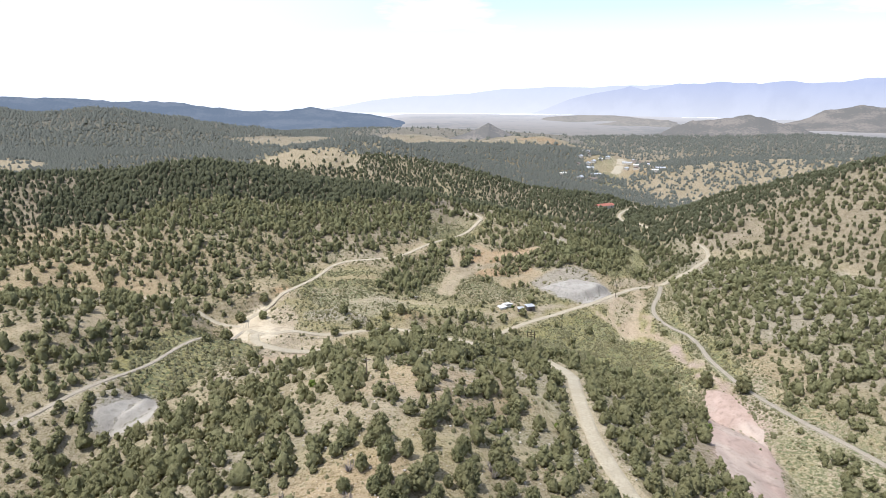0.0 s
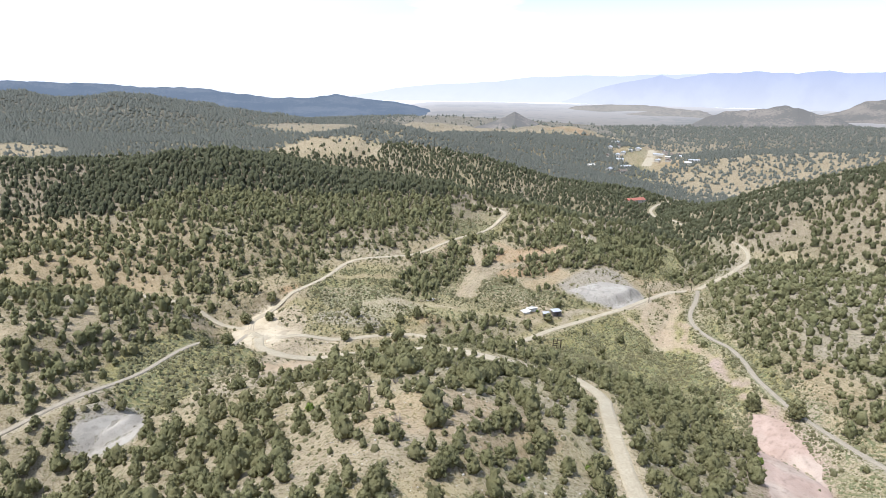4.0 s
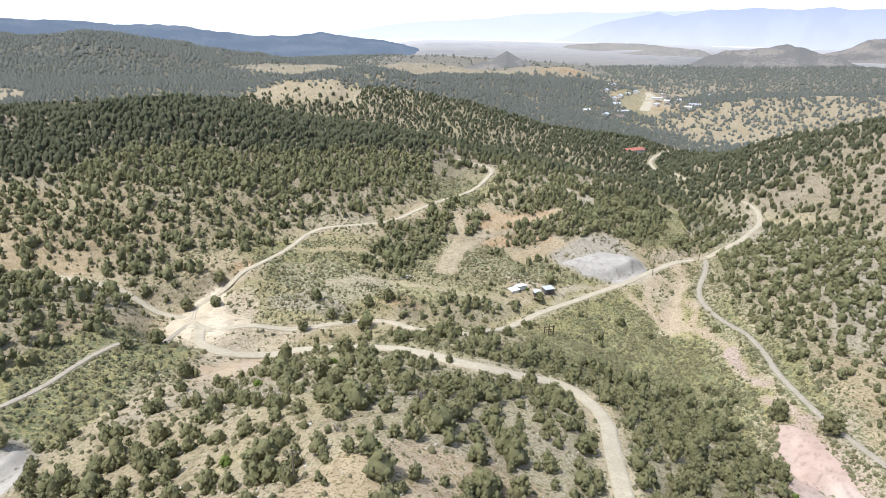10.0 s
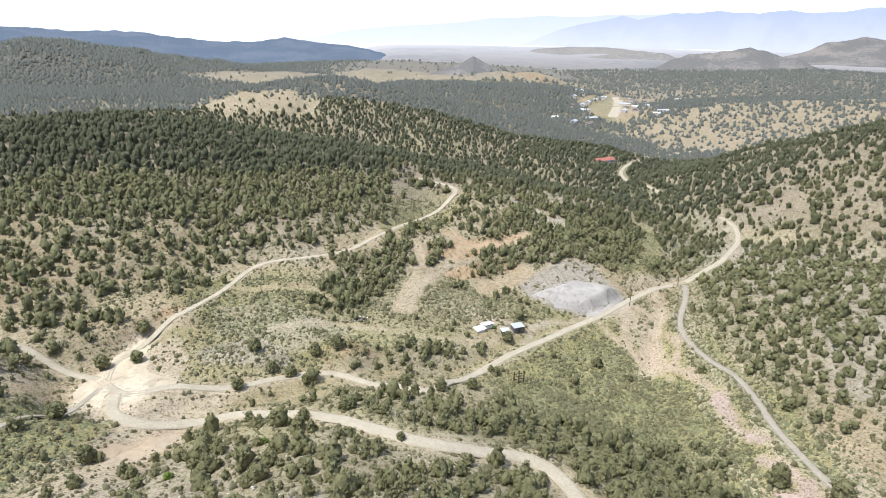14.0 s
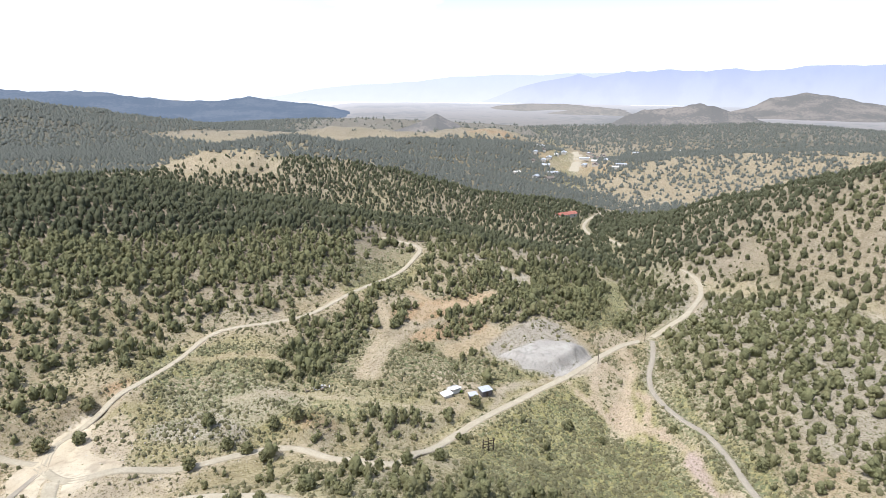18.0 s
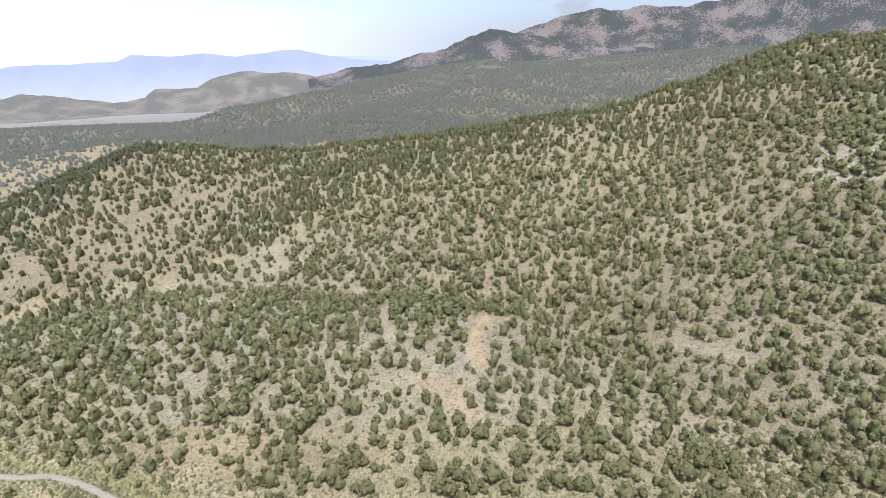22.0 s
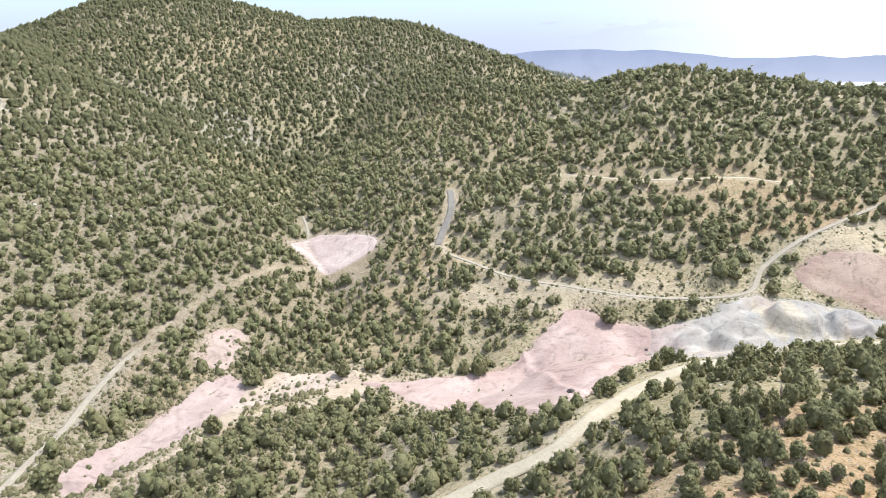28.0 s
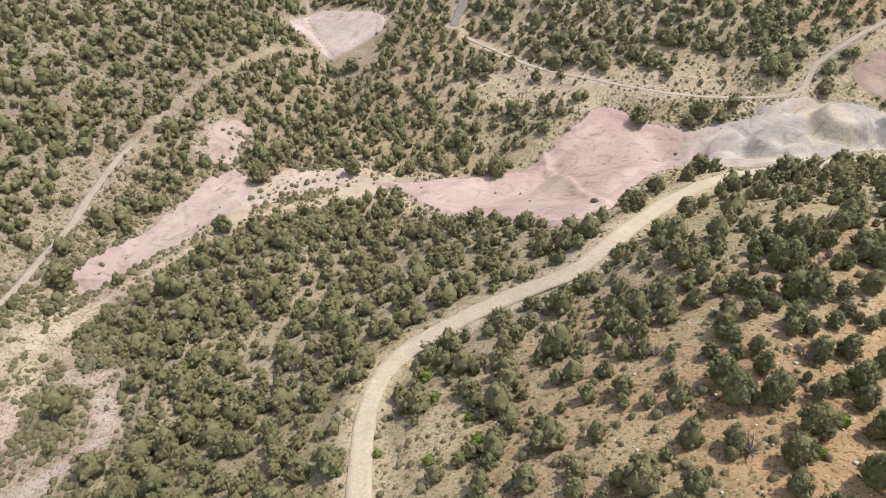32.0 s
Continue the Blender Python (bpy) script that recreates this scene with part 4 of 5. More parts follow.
def build_road(name):
    pts, width, kind = ROADS[name]
    line, z = ROAD_LINES[name], ROAD_Z[name]
    t = np.gradient(line, axis=0)
    t /= np.linalg.norm(t, axis=1)[:, None]
    side = np.stack([t[:, 1], -t[:, 0]], 1)
    verts = []
    for j, (o, dz) in enumerate(((-0.5, -0.25), (-0.46, 0.16), (-0.25, 0.1), (0, 0.15), (0.25, 0.1), (0.46, 0.16), (0.5, -0.25))):
        wob = 1 + 0.12 * vnoise(line[:, 0] * 1.0, line[:, 1] + 300 * (o > 0), 9, 61) + 0.08 * vnoise(line[:, 0], line[:, 1], 4, 62 + (o > 0))
        p = line + side * (o * width * wob)[:, None]
        verts.append(np.stack([p[:, 0], p[:, 1], z + dz], 1))
    v = np.stack(verts, 1).reshape(-1, 3)
    n, k = len(line), 7
    i = (np.arange(n - 1)[:, None] * k + np.arange(k - 1)[None]).ravel()
    faces = np.stack([i, i + 1, i + k + 1, i + k], 1)
    ob = new(name, fast_mesh(name, v, faces, {"road": M_ROAD, "grey": M_GREY_ROAD, "dark": M_DARK_ROAD}[kind], True))
    tagged(ob, "pale packed-dirt road with wheel tracks across the hills" if kind == "road" else "narrow grey gravel track beside the dry wash", "dirt road", kind="structure")


for road_name in ROADS:
    build_road(road_name)


# ---------------------------------------------------------------- woodland
rng = np.random.default_rng(5)
NEAR = [crown(rng, 760, 38, 0.05, OCTA, 0.12 + 0.05 * k, 0.13) for k in range(10)]
CLOSE = [crown(rng, 65, 13, 0.09, OCTA, 0.15 + 0.05 * k, 0.165) for k in range(14)]
EYE_LINE = ((0, 0, 0), (10, 112, 0), (28, 117, 0), (41, 105, 0))
MIDDLE = [crown(rng, 8, 4, 0.2, OCTA, 0.25 + 0.05 * k, 0.24, (6, 3)) for k in range(14)]
HILL = [spindle(rng, 5, 2, 0.2 + 0.04 * k) for k in range(14)]


def low_bush():
    """A low rounded shrub: an uneven dome of four sides."""
    a = np.arange(4) * 1.5708 + rng.uniform(-0.3, 0.3, 4)
    r = rng.uniform(0.40, 0.60, 4)
    low = np.stack([r * np.cos(a), r * np.sin(a), rng.uniform(0, 0.2, 4)], 1)
    r = rng.uniform(0.28, 0.44, 4)
    high = np.stack([r * np.cos(a + 0.75), r * np.sin(a + 0.75), rng.uniform(0.62, 1.0, 4)], 1)
    v = np.concatenate([low, high])
    f = [(4, 5, 6), (4, 6, 7)]
    for k in range(4):
        j = (k + 1) % 4
        f += [(k, j, 4 + k), (j, 4 + j, 4 + k)]
    return v, np.array(f)


def scatter(x0, x1, y0, y1, cell, share=1.0):
    gx, gy = np.meshgrid(np.arange(x0, x1, cell), np.arange(y0, y1, cell))
    x = (gx + rng.uniform(-0.55, 0.55, gx.shape) * cell).ravel()
    y = (gy + rng.uniform(-0.55, 0.55, gy.shape) * cell).ravel()
    k = rng.uniform(size=len(x)) < tree_share(x, y) * share
    return x[k], y[k]


def juniper_thing(k):
    ob = new("juniper_tree")
    cv, cf = NEAR[k]
    c = new("crown", fast_mesh("crown", cv, cf, M_JUNIPER, True))
    tv, tf = trunk(rng)
    t = new("trunk", fast_mesh("trunk", tv, tf, M_BARK))
    c.parent, t.parent = ob, ob
    c.location.z = 0.06
    return tagged(ob, "dark green bushy juniper on dry stony slope", "tree", "junipers on the hillside")


def in_play(x, y):
    """The land that lies open to the flight: north, east and south, not the west behind it."""
    return np.where(y > 0, x > -0.86 * y - 30, x > -30 + 0.42 * y - 10)


JUNIPERS = []


def build_woodland():
    x, y = scatter(-720, 660, -620, 780, 3.85)
    for cx, cy, a, b, turn, keep in STANDS[:4]:
        x2, y2 = scatter(cx - a, cx + a, cy - a, cy + a, 3.6)
        k = oval(x2, y2, cx, cy, a, b, turn) + 0.15 * vnoise(x2, y2, 12, 57) < 0.95
        x, y = np.concatenate([x, x2[k]]), np.concatenate([y, y2[k]])
    k = in_play(x, y)
    x, y = x[k], y[k]
    z = ground(x, y)
    w = np.clip(rng.gamma(6.5, 0.49, len(x)), 1.3, 6.0)
    h = w * rng.uniform(0.9, 1.35, len(x)) * (1.1 - 0.03 * w)
    d, _ = seg_dist(x, y, EYE_LINE)
    d3 = np.hypot(d, 95 - z)
    w = w * (1 - 0.08 * sstep(280, 400, d3)) * (1 + 0.14 * sstep(130, 160, x) * sstep(150, 220, y)) * (1 + (1 - sstep(30, 120, y)) * (0.14 * sstep(50, 110, x) + 0.10 * sstep(170, 215, x) - 0.09 * (1 - sstep(40, 60, x)) * sstep(-120, -80, y) + 0.2 * sstep(-115, -140, y) * (1 - sstep(90, 120, x))))
    north = (y > 490) | (y > 370) & (x < -10)
    order = np.argsort(d3)
    order = order[(d3[order] > 60)]
    things = order[:280]
    protos = JUNIPERS
    for n, i in enumerate(things):
        if n < len(NEAR):
            ob = juniper_thing(n)
            protos.append(ob)
        else:
            ob = copy_thing(protos[n % len(NEAR)], Matrix())
        ob.matrix_basis = Matrix.LocRotScale((x[i], y[i], z[i] - 0.1), Euler((0, 0, rng.uniform(0, 6.28))), (w[i], w[i], h[i]))
    rest = order[280:]
    r3 = d3[rest]
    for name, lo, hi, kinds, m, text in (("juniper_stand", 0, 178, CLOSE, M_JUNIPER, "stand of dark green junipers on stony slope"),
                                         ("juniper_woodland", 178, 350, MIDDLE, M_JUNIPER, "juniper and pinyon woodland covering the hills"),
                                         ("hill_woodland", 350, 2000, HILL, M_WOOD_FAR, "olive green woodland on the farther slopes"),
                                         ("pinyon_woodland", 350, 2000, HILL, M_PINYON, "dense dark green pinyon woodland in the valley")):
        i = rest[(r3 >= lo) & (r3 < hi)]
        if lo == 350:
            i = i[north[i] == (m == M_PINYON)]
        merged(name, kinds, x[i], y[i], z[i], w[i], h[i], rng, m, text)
    fx, fy = [], []
    for box in ((-2300, -720, 300, 2300, 8.4), (-720, 660, 780, 1300, 4.8), (-720, 660, 1300, 2600, 9.2), (660, 1150, -700, 1500, 6.4), (660, 1150, 1500, 2300, 9), (1150, 2900, -1100, 2300, 10.8), (250, 2400, 2600, 3000, 13), (660, 2900, 2300, 2600, 13), (-200, 660, -1200, -620, 7.5)):
        a, b = scatter(*box[:4], box[4])
        fx.append(a), fy.append(b)
    fx, fy = np.concatenate(fx), np.concatenate(fy)
    k = in_play(fx, fy)
    fx, fy = fx[k], fy[k]
    fz = ground(fx, fy)
    fw = np.clip(rng.normal(1.0, 0.25, len(fx)), 0.5, 1.7) * (4.3 + 2.4 * sstep(900, 1500, np.hypot(fx, fy)))
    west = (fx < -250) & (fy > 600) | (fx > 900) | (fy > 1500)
    for name, k, m, text in (("far_woodland", ~west, M_HAZED_FOREST, "distant woodland on hills and ridges, tinted grey-green for haze"), ("far_forest", west, M_HAZED_FOREST, "dense dark forest on the farther ridges, tinted blue-green for haze")):
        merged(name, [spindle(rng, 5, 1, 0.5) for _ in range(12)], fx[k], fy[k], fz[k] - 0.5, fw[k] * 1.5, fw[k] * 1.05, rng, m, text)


build_woodland()


def build_pad(name):
    """A bare pad of washed tailings or dirt: draped over the ground, with a raised rim and rills."""
    outline, tone, edge_tone, rim, text = PADS[name]
    lo, hi = PAD_LINES[name].min(0) - 2, PAD_LINES[name].max(0) + 2
    gx, gy = np.arange(lo[0], hi[0], 0.8), np.arange(lo[1], hi[1], 0.8)
    X, Y = np.meshgrid(gx, gy)
    x, y = X.ravel(), Y.ravel()
    sd = pad_depth(x, y, name)
    fall = 1 - np.abs(vnoise(x + 0.3 * y, y, 6, 91) + 0.5 * vnoise(x, y, 2.6, 92))
    rill = sstep(0.86, 1.0, fall) * sstep(0.2, 2, sd)
    z = ground(x, y) - 0.35 + 0.48 * sstep(-1.1, 0.5, sd) + 0.07 * vnoise(x, y, 3, 93)
    z += rim * np.exp(-((sd - 2.2) / 1.3) ** 2) * (0.6 + 0.4 * vnoise(x, y, 11, 94)) - 0.07 * rill
    edge = np.zeros(len(x))
    if name in BERMS:
        d, i = line_dist(x, y, curve(BERMS[name]), 10)
        edge = np.exp(-(d / 1.2) ** 2) * (0.75 + 0.25 * vnoise(x, y, 6, 99))
        z += 0.8 * edge
    if name == "grey_pad":
        z += (0.55 + 0.4 * vnoise(x, y, 4.5, 100) + 0.2 * vnoise(x, y, 2, 101)) * sstep(0.3, 3, sd)
    if name == "tailings_top":
        edge = -0.75 * sstep(93, 98, x + 0.35 * (y - 360) + 1.2 * vnoise(x, y, 5, 107))
    if name == "yard":
        z += 0.05 * sstep(0, 2, sd)
    d, i = line_dist(x, y, ROAD_LINES["hill_road"], 14)
    z -= 0.3 * (1 - sstep(2.0, 4.0, d))
    col = np.ones((len(x), 4), np.float32)
    k = sstep(-0.5, 0.6, vnoise(x, y, 15, 95) + 0.6 * vnoise(x, y, 5, 96))[:, None]
    band = (np.exp(-((sd - 4.5) / 1.6) ** 2) * 0.7 * (rim > 0))[:, None]
    c = np.array(tone) * (1 - k) + np.array(edge_tone) * k
    if name == "grey_pad":
        for t3, seed in (((0.33, 0.26, 0.21), 102), ((0.25, 0.255, 0.26), 103), ((0.43, 0.37, 0.25), 104)):
            m = sstep(0.35, 0.6, vnoise(x, y, 9, seed) + 0.4 * vnoise(x, y, 3, seed))[:, None]
            c = c + 0.45 * m * (np.array(t3) - c)
        m = 0.9 * sstep(10, 24, x + 3 * vnoise(x, y, 6, 105) + 1.5 * vnoise(x, y, 2.5, 106))[:, None]
        c = c + m * (np.array((0.375, 0.30, 0.272)) - c)
    c = c * (1 + 0.16 * band + 0.3 * edge[:, None])
    col[:, :3] = c * (1 - 0.28 * rill[:, None])
    nx = len(gx)
    i = (np.arange(len(gy) - 1)[:, None] * nx + np.arange(nx - 1)[None]).ravel()
    faces = np.stack([i, i + 1, i + nx + 1, i + nx], 1)
    faces = faces[(sd[faces] > -1.2).all(1)]
    used = np.unique(faces)
    back = np.zeros(len(x), int)
    back[used] = np.arange(len(used))
    me = fast_mesh(name, np.stack([x, y, z], 1)[used], back[faces], M_PAD, True)
    at = me.color_attributes.new("soil", "FLOAT_COLOR", "POINT")
    at.data.foreach_set("color", col[used].ravel())
    tagged(new(name, me), text, "bare ground", kind="structure")


for pad_name in PADS:
    build_pad(pad_name)


def build_sage():
    gx = rng.uniform(-170, 260, 120000)
    gy = rng.uniform(-190, 470, 120000)
    thick = ((-125, 135, 200, 440, 60000), (120, 195, -70, 110, 30000), (10, 80, -20, 70, 5000), (185, 300, -140, 70, 14000), (60, 180, -75, -40, 7000), (0, 110, -140, -105, 5000))
    for x0, x1, y0, y1, n in thick:
        gx, gy = np.concatenate([gx, rng.uniform(x0, x1, n)]), np.concatenate([gy, rng.uniform(y0, y1, n)])
    share = scrub_share(gx, gy) * np.clip(0.75 + 0.7 * vnoise(gx, gy, 9, 72), 0.1, 1)
    k = rng.uniform(size=len(gx)) < share * 0.85 + 0.06
    for n in PADS:
        sd = pad_depth(gx, gy, n)
        k &= (sd < 0.2) | (rng.uniform(size=len(gx)) < (0.012 if PADS[n][3] else 0.12))
    for n, (pts, w, kind) in ROADS.items():
        d, i = line_dist(gx, gy, ROAD_LINES[n], 14)
        k &= d > w * 0.5 + 0.4
    for line, w in zip(WORN_LINES, WORN):
        d, i = line_dist(gx, gy, line, 14)
        k &= (d > w[1] * 0.8) | (rng.uniform(size=len(gx)) < 0.15)
    gx, gy = gx[k], gy[k]
    w = np.clip(rng.gamma(5, 0.16, len(gx)), 0.4, 2.2) * (1 + 0.3 * sstep(115, 130, gx) * (1 - sstep(180, 190, gx)) * (1 - sstep(100, 130, gy)))
    merged("sagebrush", [low_bush() for _ in range(12)], gx, gy, ground(gx, gy) - 0.08, w, w * rng.uniform(0.5, 0.9, len(w)), rng, M_SAGE, "low grey-green sagebrush scattered over dry ground", "shrubs")


build_sage()


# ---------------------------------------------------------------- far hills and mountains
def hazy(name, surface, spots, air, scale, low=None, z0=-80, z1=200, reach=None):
    """A far slope: speckled ground whose emission paints in miles of lit air."""
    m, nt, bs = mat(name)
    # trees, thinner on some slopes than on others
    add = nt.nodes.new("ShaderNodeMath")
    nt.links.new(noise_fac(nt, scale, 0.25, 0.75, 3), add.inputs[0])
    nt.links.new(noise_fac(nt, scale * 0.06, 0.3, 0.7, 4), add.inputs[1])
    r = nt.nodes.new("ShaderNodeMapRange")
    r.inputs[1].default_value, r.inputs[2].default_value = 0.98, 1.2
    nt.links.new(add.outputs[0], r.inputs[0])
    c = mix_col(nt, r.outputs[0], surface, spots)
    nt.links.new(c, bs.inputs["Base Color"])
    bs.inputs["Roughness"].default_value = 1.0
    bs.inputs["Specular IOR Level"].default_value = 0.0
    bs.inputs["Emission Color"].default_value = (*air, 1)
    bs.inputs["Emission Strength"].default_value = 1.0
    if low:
        # the painted air glow changes towards the valley floor, for thicker air
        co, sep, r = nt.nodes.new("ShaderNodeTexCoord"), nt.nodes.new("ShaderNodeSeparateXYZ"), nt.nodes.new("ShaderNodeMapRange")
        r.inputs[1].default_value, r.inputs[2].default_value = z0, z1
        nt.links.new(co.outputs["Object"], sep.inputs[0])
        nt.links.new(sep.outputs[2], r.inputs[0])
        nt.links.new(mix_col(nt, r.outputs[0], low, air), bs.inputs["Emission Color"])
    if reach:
        # the painted air glow grows towards the far end of the plain
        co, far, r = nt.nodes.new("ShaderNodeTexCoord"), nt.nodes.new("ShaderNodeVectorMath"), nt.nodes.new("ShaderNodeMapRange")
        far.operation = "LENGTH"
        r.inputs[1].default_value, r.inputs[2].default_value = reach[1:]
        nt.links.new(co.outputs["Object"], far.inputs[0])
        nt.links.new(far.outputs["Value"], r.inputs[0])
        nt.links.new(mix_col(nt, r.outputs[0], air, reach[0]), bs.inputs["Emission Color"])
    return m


def far_range(name, crest, dist, depth, base, rough, material, label):
    """A range on the horizon with its crest at (bearing in degrees, height) and a flank that falls towards the eye."""
    n, rows = 420, 9
    a, h = np.array(crest, float).T
    az = np.linspace(a[0], a[-1], n)
    t = np.interp(az, a, h)
    s = az * 40
    rows_v = []
    for k in range(rows):
        f = k / (rows - 1)
        fold = rough * (vnoise(s, s * 0 + 9 * k, 70, 81) + 0.5 * vnoise(s, s * 0 + 16 * k, 25, 82) + 0.25 * vnoise(s, s * 0 + 40 * k, 9, 83))
        z = base + (t - base) * f ** 1.5 + fold * (0.5 if k == rows - 1 else 1.0) * min(1, 3 * f)
        d = dist - depth * (1 - f) + fold * 2
        r = np.radians(az)
        rows_v.append(np.stack([np.sin(r) * d, np.cos(r) * d, z], 1))
    v = np.concatenate(rows_v)
    i = (np.arange(rows - 1)[:, None] * n + np.arange(n - 1)[None]).ravel()
    ob = new(name, fast_mesh(name, v, np.stack([i, i + 1, i + n + 1, i + n], 1), material, True))
    tagged(ob, label, "mountains", kind="structure")


# each far slope glows in the colour of the haze before it
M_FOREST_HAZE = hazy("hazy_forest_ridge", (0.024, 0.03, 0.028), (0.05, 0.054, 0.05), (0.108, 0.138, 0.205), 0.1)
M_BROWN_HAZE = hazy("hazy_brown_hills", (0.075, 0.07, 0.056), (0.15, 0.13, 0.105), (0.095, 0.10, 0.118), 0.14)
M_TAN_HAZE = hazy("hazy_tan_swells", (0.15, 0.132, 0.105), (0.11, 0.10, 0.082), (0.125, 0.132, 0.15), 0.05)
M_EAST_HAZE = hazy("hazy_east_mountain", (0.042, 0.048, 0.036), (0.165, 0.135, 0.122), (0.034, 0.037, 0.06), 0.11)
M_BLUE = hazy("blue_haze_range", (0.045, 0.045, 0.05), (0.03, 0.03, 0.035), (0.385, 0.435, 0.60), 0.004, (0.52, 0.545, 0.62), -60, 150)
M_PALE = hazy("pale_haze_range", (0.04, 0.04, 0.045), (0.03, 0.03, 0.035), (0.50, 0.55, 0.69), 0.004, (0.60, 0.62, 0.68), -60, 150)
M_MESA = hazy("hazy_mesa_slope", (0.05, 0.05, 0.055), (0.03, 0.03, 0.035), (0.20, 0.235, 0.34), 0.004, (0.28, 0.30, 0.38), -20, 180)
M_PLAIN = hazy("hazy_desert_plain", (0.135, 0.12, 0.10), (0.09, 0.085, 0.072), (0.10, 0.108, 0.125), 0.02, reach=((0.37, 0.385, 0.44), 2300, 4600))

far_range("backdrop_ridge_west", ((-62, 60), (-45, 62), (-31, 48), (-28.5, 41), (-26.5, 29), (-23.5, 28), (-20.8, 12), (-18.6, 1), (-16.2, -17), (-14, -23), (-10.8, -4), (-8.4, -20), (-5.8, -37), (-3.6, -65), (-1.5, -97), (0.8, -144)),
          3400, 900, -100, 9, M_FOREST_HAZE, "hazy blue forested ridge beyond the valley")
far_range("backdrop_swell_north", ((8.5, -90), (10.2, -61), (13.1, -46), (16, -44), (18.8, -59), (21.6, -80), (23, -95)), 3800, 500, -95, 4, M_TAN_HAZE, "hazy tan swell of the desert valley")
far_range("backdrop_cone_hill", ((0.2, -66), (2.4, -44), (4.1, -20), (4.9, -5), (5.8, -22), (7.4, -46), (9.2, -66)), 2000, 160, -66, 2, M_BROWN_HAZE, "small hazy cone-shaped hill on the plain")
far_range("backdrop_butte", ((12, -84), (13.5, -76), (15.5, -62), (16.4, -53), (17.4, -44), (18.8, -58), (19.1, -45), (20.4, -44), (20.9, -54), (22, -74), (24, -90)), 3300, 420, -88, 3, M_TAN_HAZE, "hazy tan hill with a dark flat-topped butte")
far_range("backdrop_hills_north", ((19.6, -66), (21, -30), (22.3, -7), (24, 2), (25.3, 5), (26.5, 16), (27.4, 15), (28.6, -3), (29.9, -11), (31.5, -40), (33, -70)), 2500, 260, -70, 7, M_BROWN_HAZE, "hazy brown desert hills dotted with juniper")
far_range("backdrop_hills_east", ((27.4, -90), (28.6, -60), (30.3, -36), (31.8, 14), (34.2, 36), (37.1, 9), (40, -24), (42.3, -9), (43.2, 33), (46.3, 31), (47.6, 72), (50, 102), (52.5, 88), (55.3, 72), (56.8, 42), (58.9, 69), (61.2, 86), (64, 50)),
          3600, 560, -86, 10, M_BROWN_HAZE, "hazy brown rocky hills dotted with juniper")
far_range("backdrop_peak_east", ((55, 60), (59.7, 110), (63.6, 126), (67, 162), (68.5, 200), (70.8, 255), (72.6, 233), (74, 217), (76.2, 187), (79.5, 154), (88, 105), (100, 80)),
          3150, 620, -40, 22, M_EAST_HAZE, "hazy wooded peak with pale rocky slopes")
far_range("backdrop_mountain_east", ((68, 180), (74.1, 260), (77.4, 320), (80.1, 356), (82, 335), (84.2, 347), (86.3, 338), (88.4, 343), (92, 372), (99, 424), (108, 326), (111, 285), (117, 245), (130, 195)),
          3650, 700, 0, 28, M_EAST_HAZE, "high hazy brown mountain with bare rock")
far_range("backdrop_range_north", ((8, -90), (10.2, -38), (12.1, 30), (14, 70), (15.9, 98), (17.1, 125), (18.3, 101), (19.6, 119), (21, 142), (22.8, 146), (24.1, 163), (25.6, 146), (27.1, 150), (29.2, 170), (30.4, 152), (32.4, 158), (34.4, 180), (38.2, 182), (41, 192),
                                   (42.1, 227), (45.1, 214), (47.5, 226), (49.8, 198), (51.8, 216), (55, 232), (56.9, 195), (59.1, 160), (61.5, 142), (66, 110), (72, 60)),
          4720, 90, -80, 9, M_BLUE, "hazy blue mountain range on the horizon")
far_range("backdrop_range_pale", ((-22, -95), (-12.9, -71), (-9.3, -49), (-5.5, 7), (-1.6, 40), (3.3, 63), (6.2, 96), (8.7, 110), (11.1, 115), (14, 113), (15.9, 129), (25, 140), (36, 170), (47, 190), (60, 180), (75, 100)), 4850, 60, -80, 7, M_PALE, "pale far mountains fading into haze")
far_range("backdrop_mesa_south", ((140, 90), (160, 140), (166.8, 157), (169.3, 179), (171.7, 185), (174.6, 182), (176.9, 169), (179.2, 178), (181.1, 158), (183.3, 138), (185.5, 115), (189.6, 112), (191.5, 124), (193.4, 102), (195.5, 117), (215, 90)), 4720, 90, -40, 4, M_MESA, "flat-topped mesa on the horizon, coloured by blue haze")


def hazy_plain():
    """The wide desert valley behind the hills, its painted haze paler the farther it lies."""
    az, dist = np.radians(np.linspace(-10, 70, 170)), np.geomspace(2250, 4690, 40)
    A, D = np.meshgrid(az, dist)
    x, y = (np.sin(A) * D).ravel(), (np.cos(A) * D).ravel()
    z = np.interp(D.ravel(), (2250, 2600, 4690), (-84, -66, -80)) + 3.5 * vnoise(x, y, 260, 84) + 1.5 * vnoise(x, y, 90, 85)
    z -= 45 * sstep(-0.02, -0.13, A.ravel())
    n = len(az)
    i = (np.arange(len(dist) - 1)[:, None] * n + np.arange(n - 1)[None]).ravel()
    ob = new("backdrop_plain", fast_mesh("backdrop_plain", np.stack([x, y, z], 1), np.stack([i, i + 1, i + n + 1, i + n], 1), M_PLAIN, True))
    tagged(ob, "wide hazy desert valley floor beyond the hills", "plain", kind="structure")


hazy_plain()
# the salt flat glows as well, haze added to its white
M_SALT = hazy("hazy_salt_flat", (0.4, 0.4, 0.4), (0.36, 0.36, 0.37), (0.45, 0.46, 0.49), 0.01)
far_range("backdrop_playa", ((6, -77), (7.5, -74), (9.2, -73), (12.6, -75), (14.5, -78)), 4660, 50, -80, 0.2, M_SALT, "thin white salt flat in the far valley")
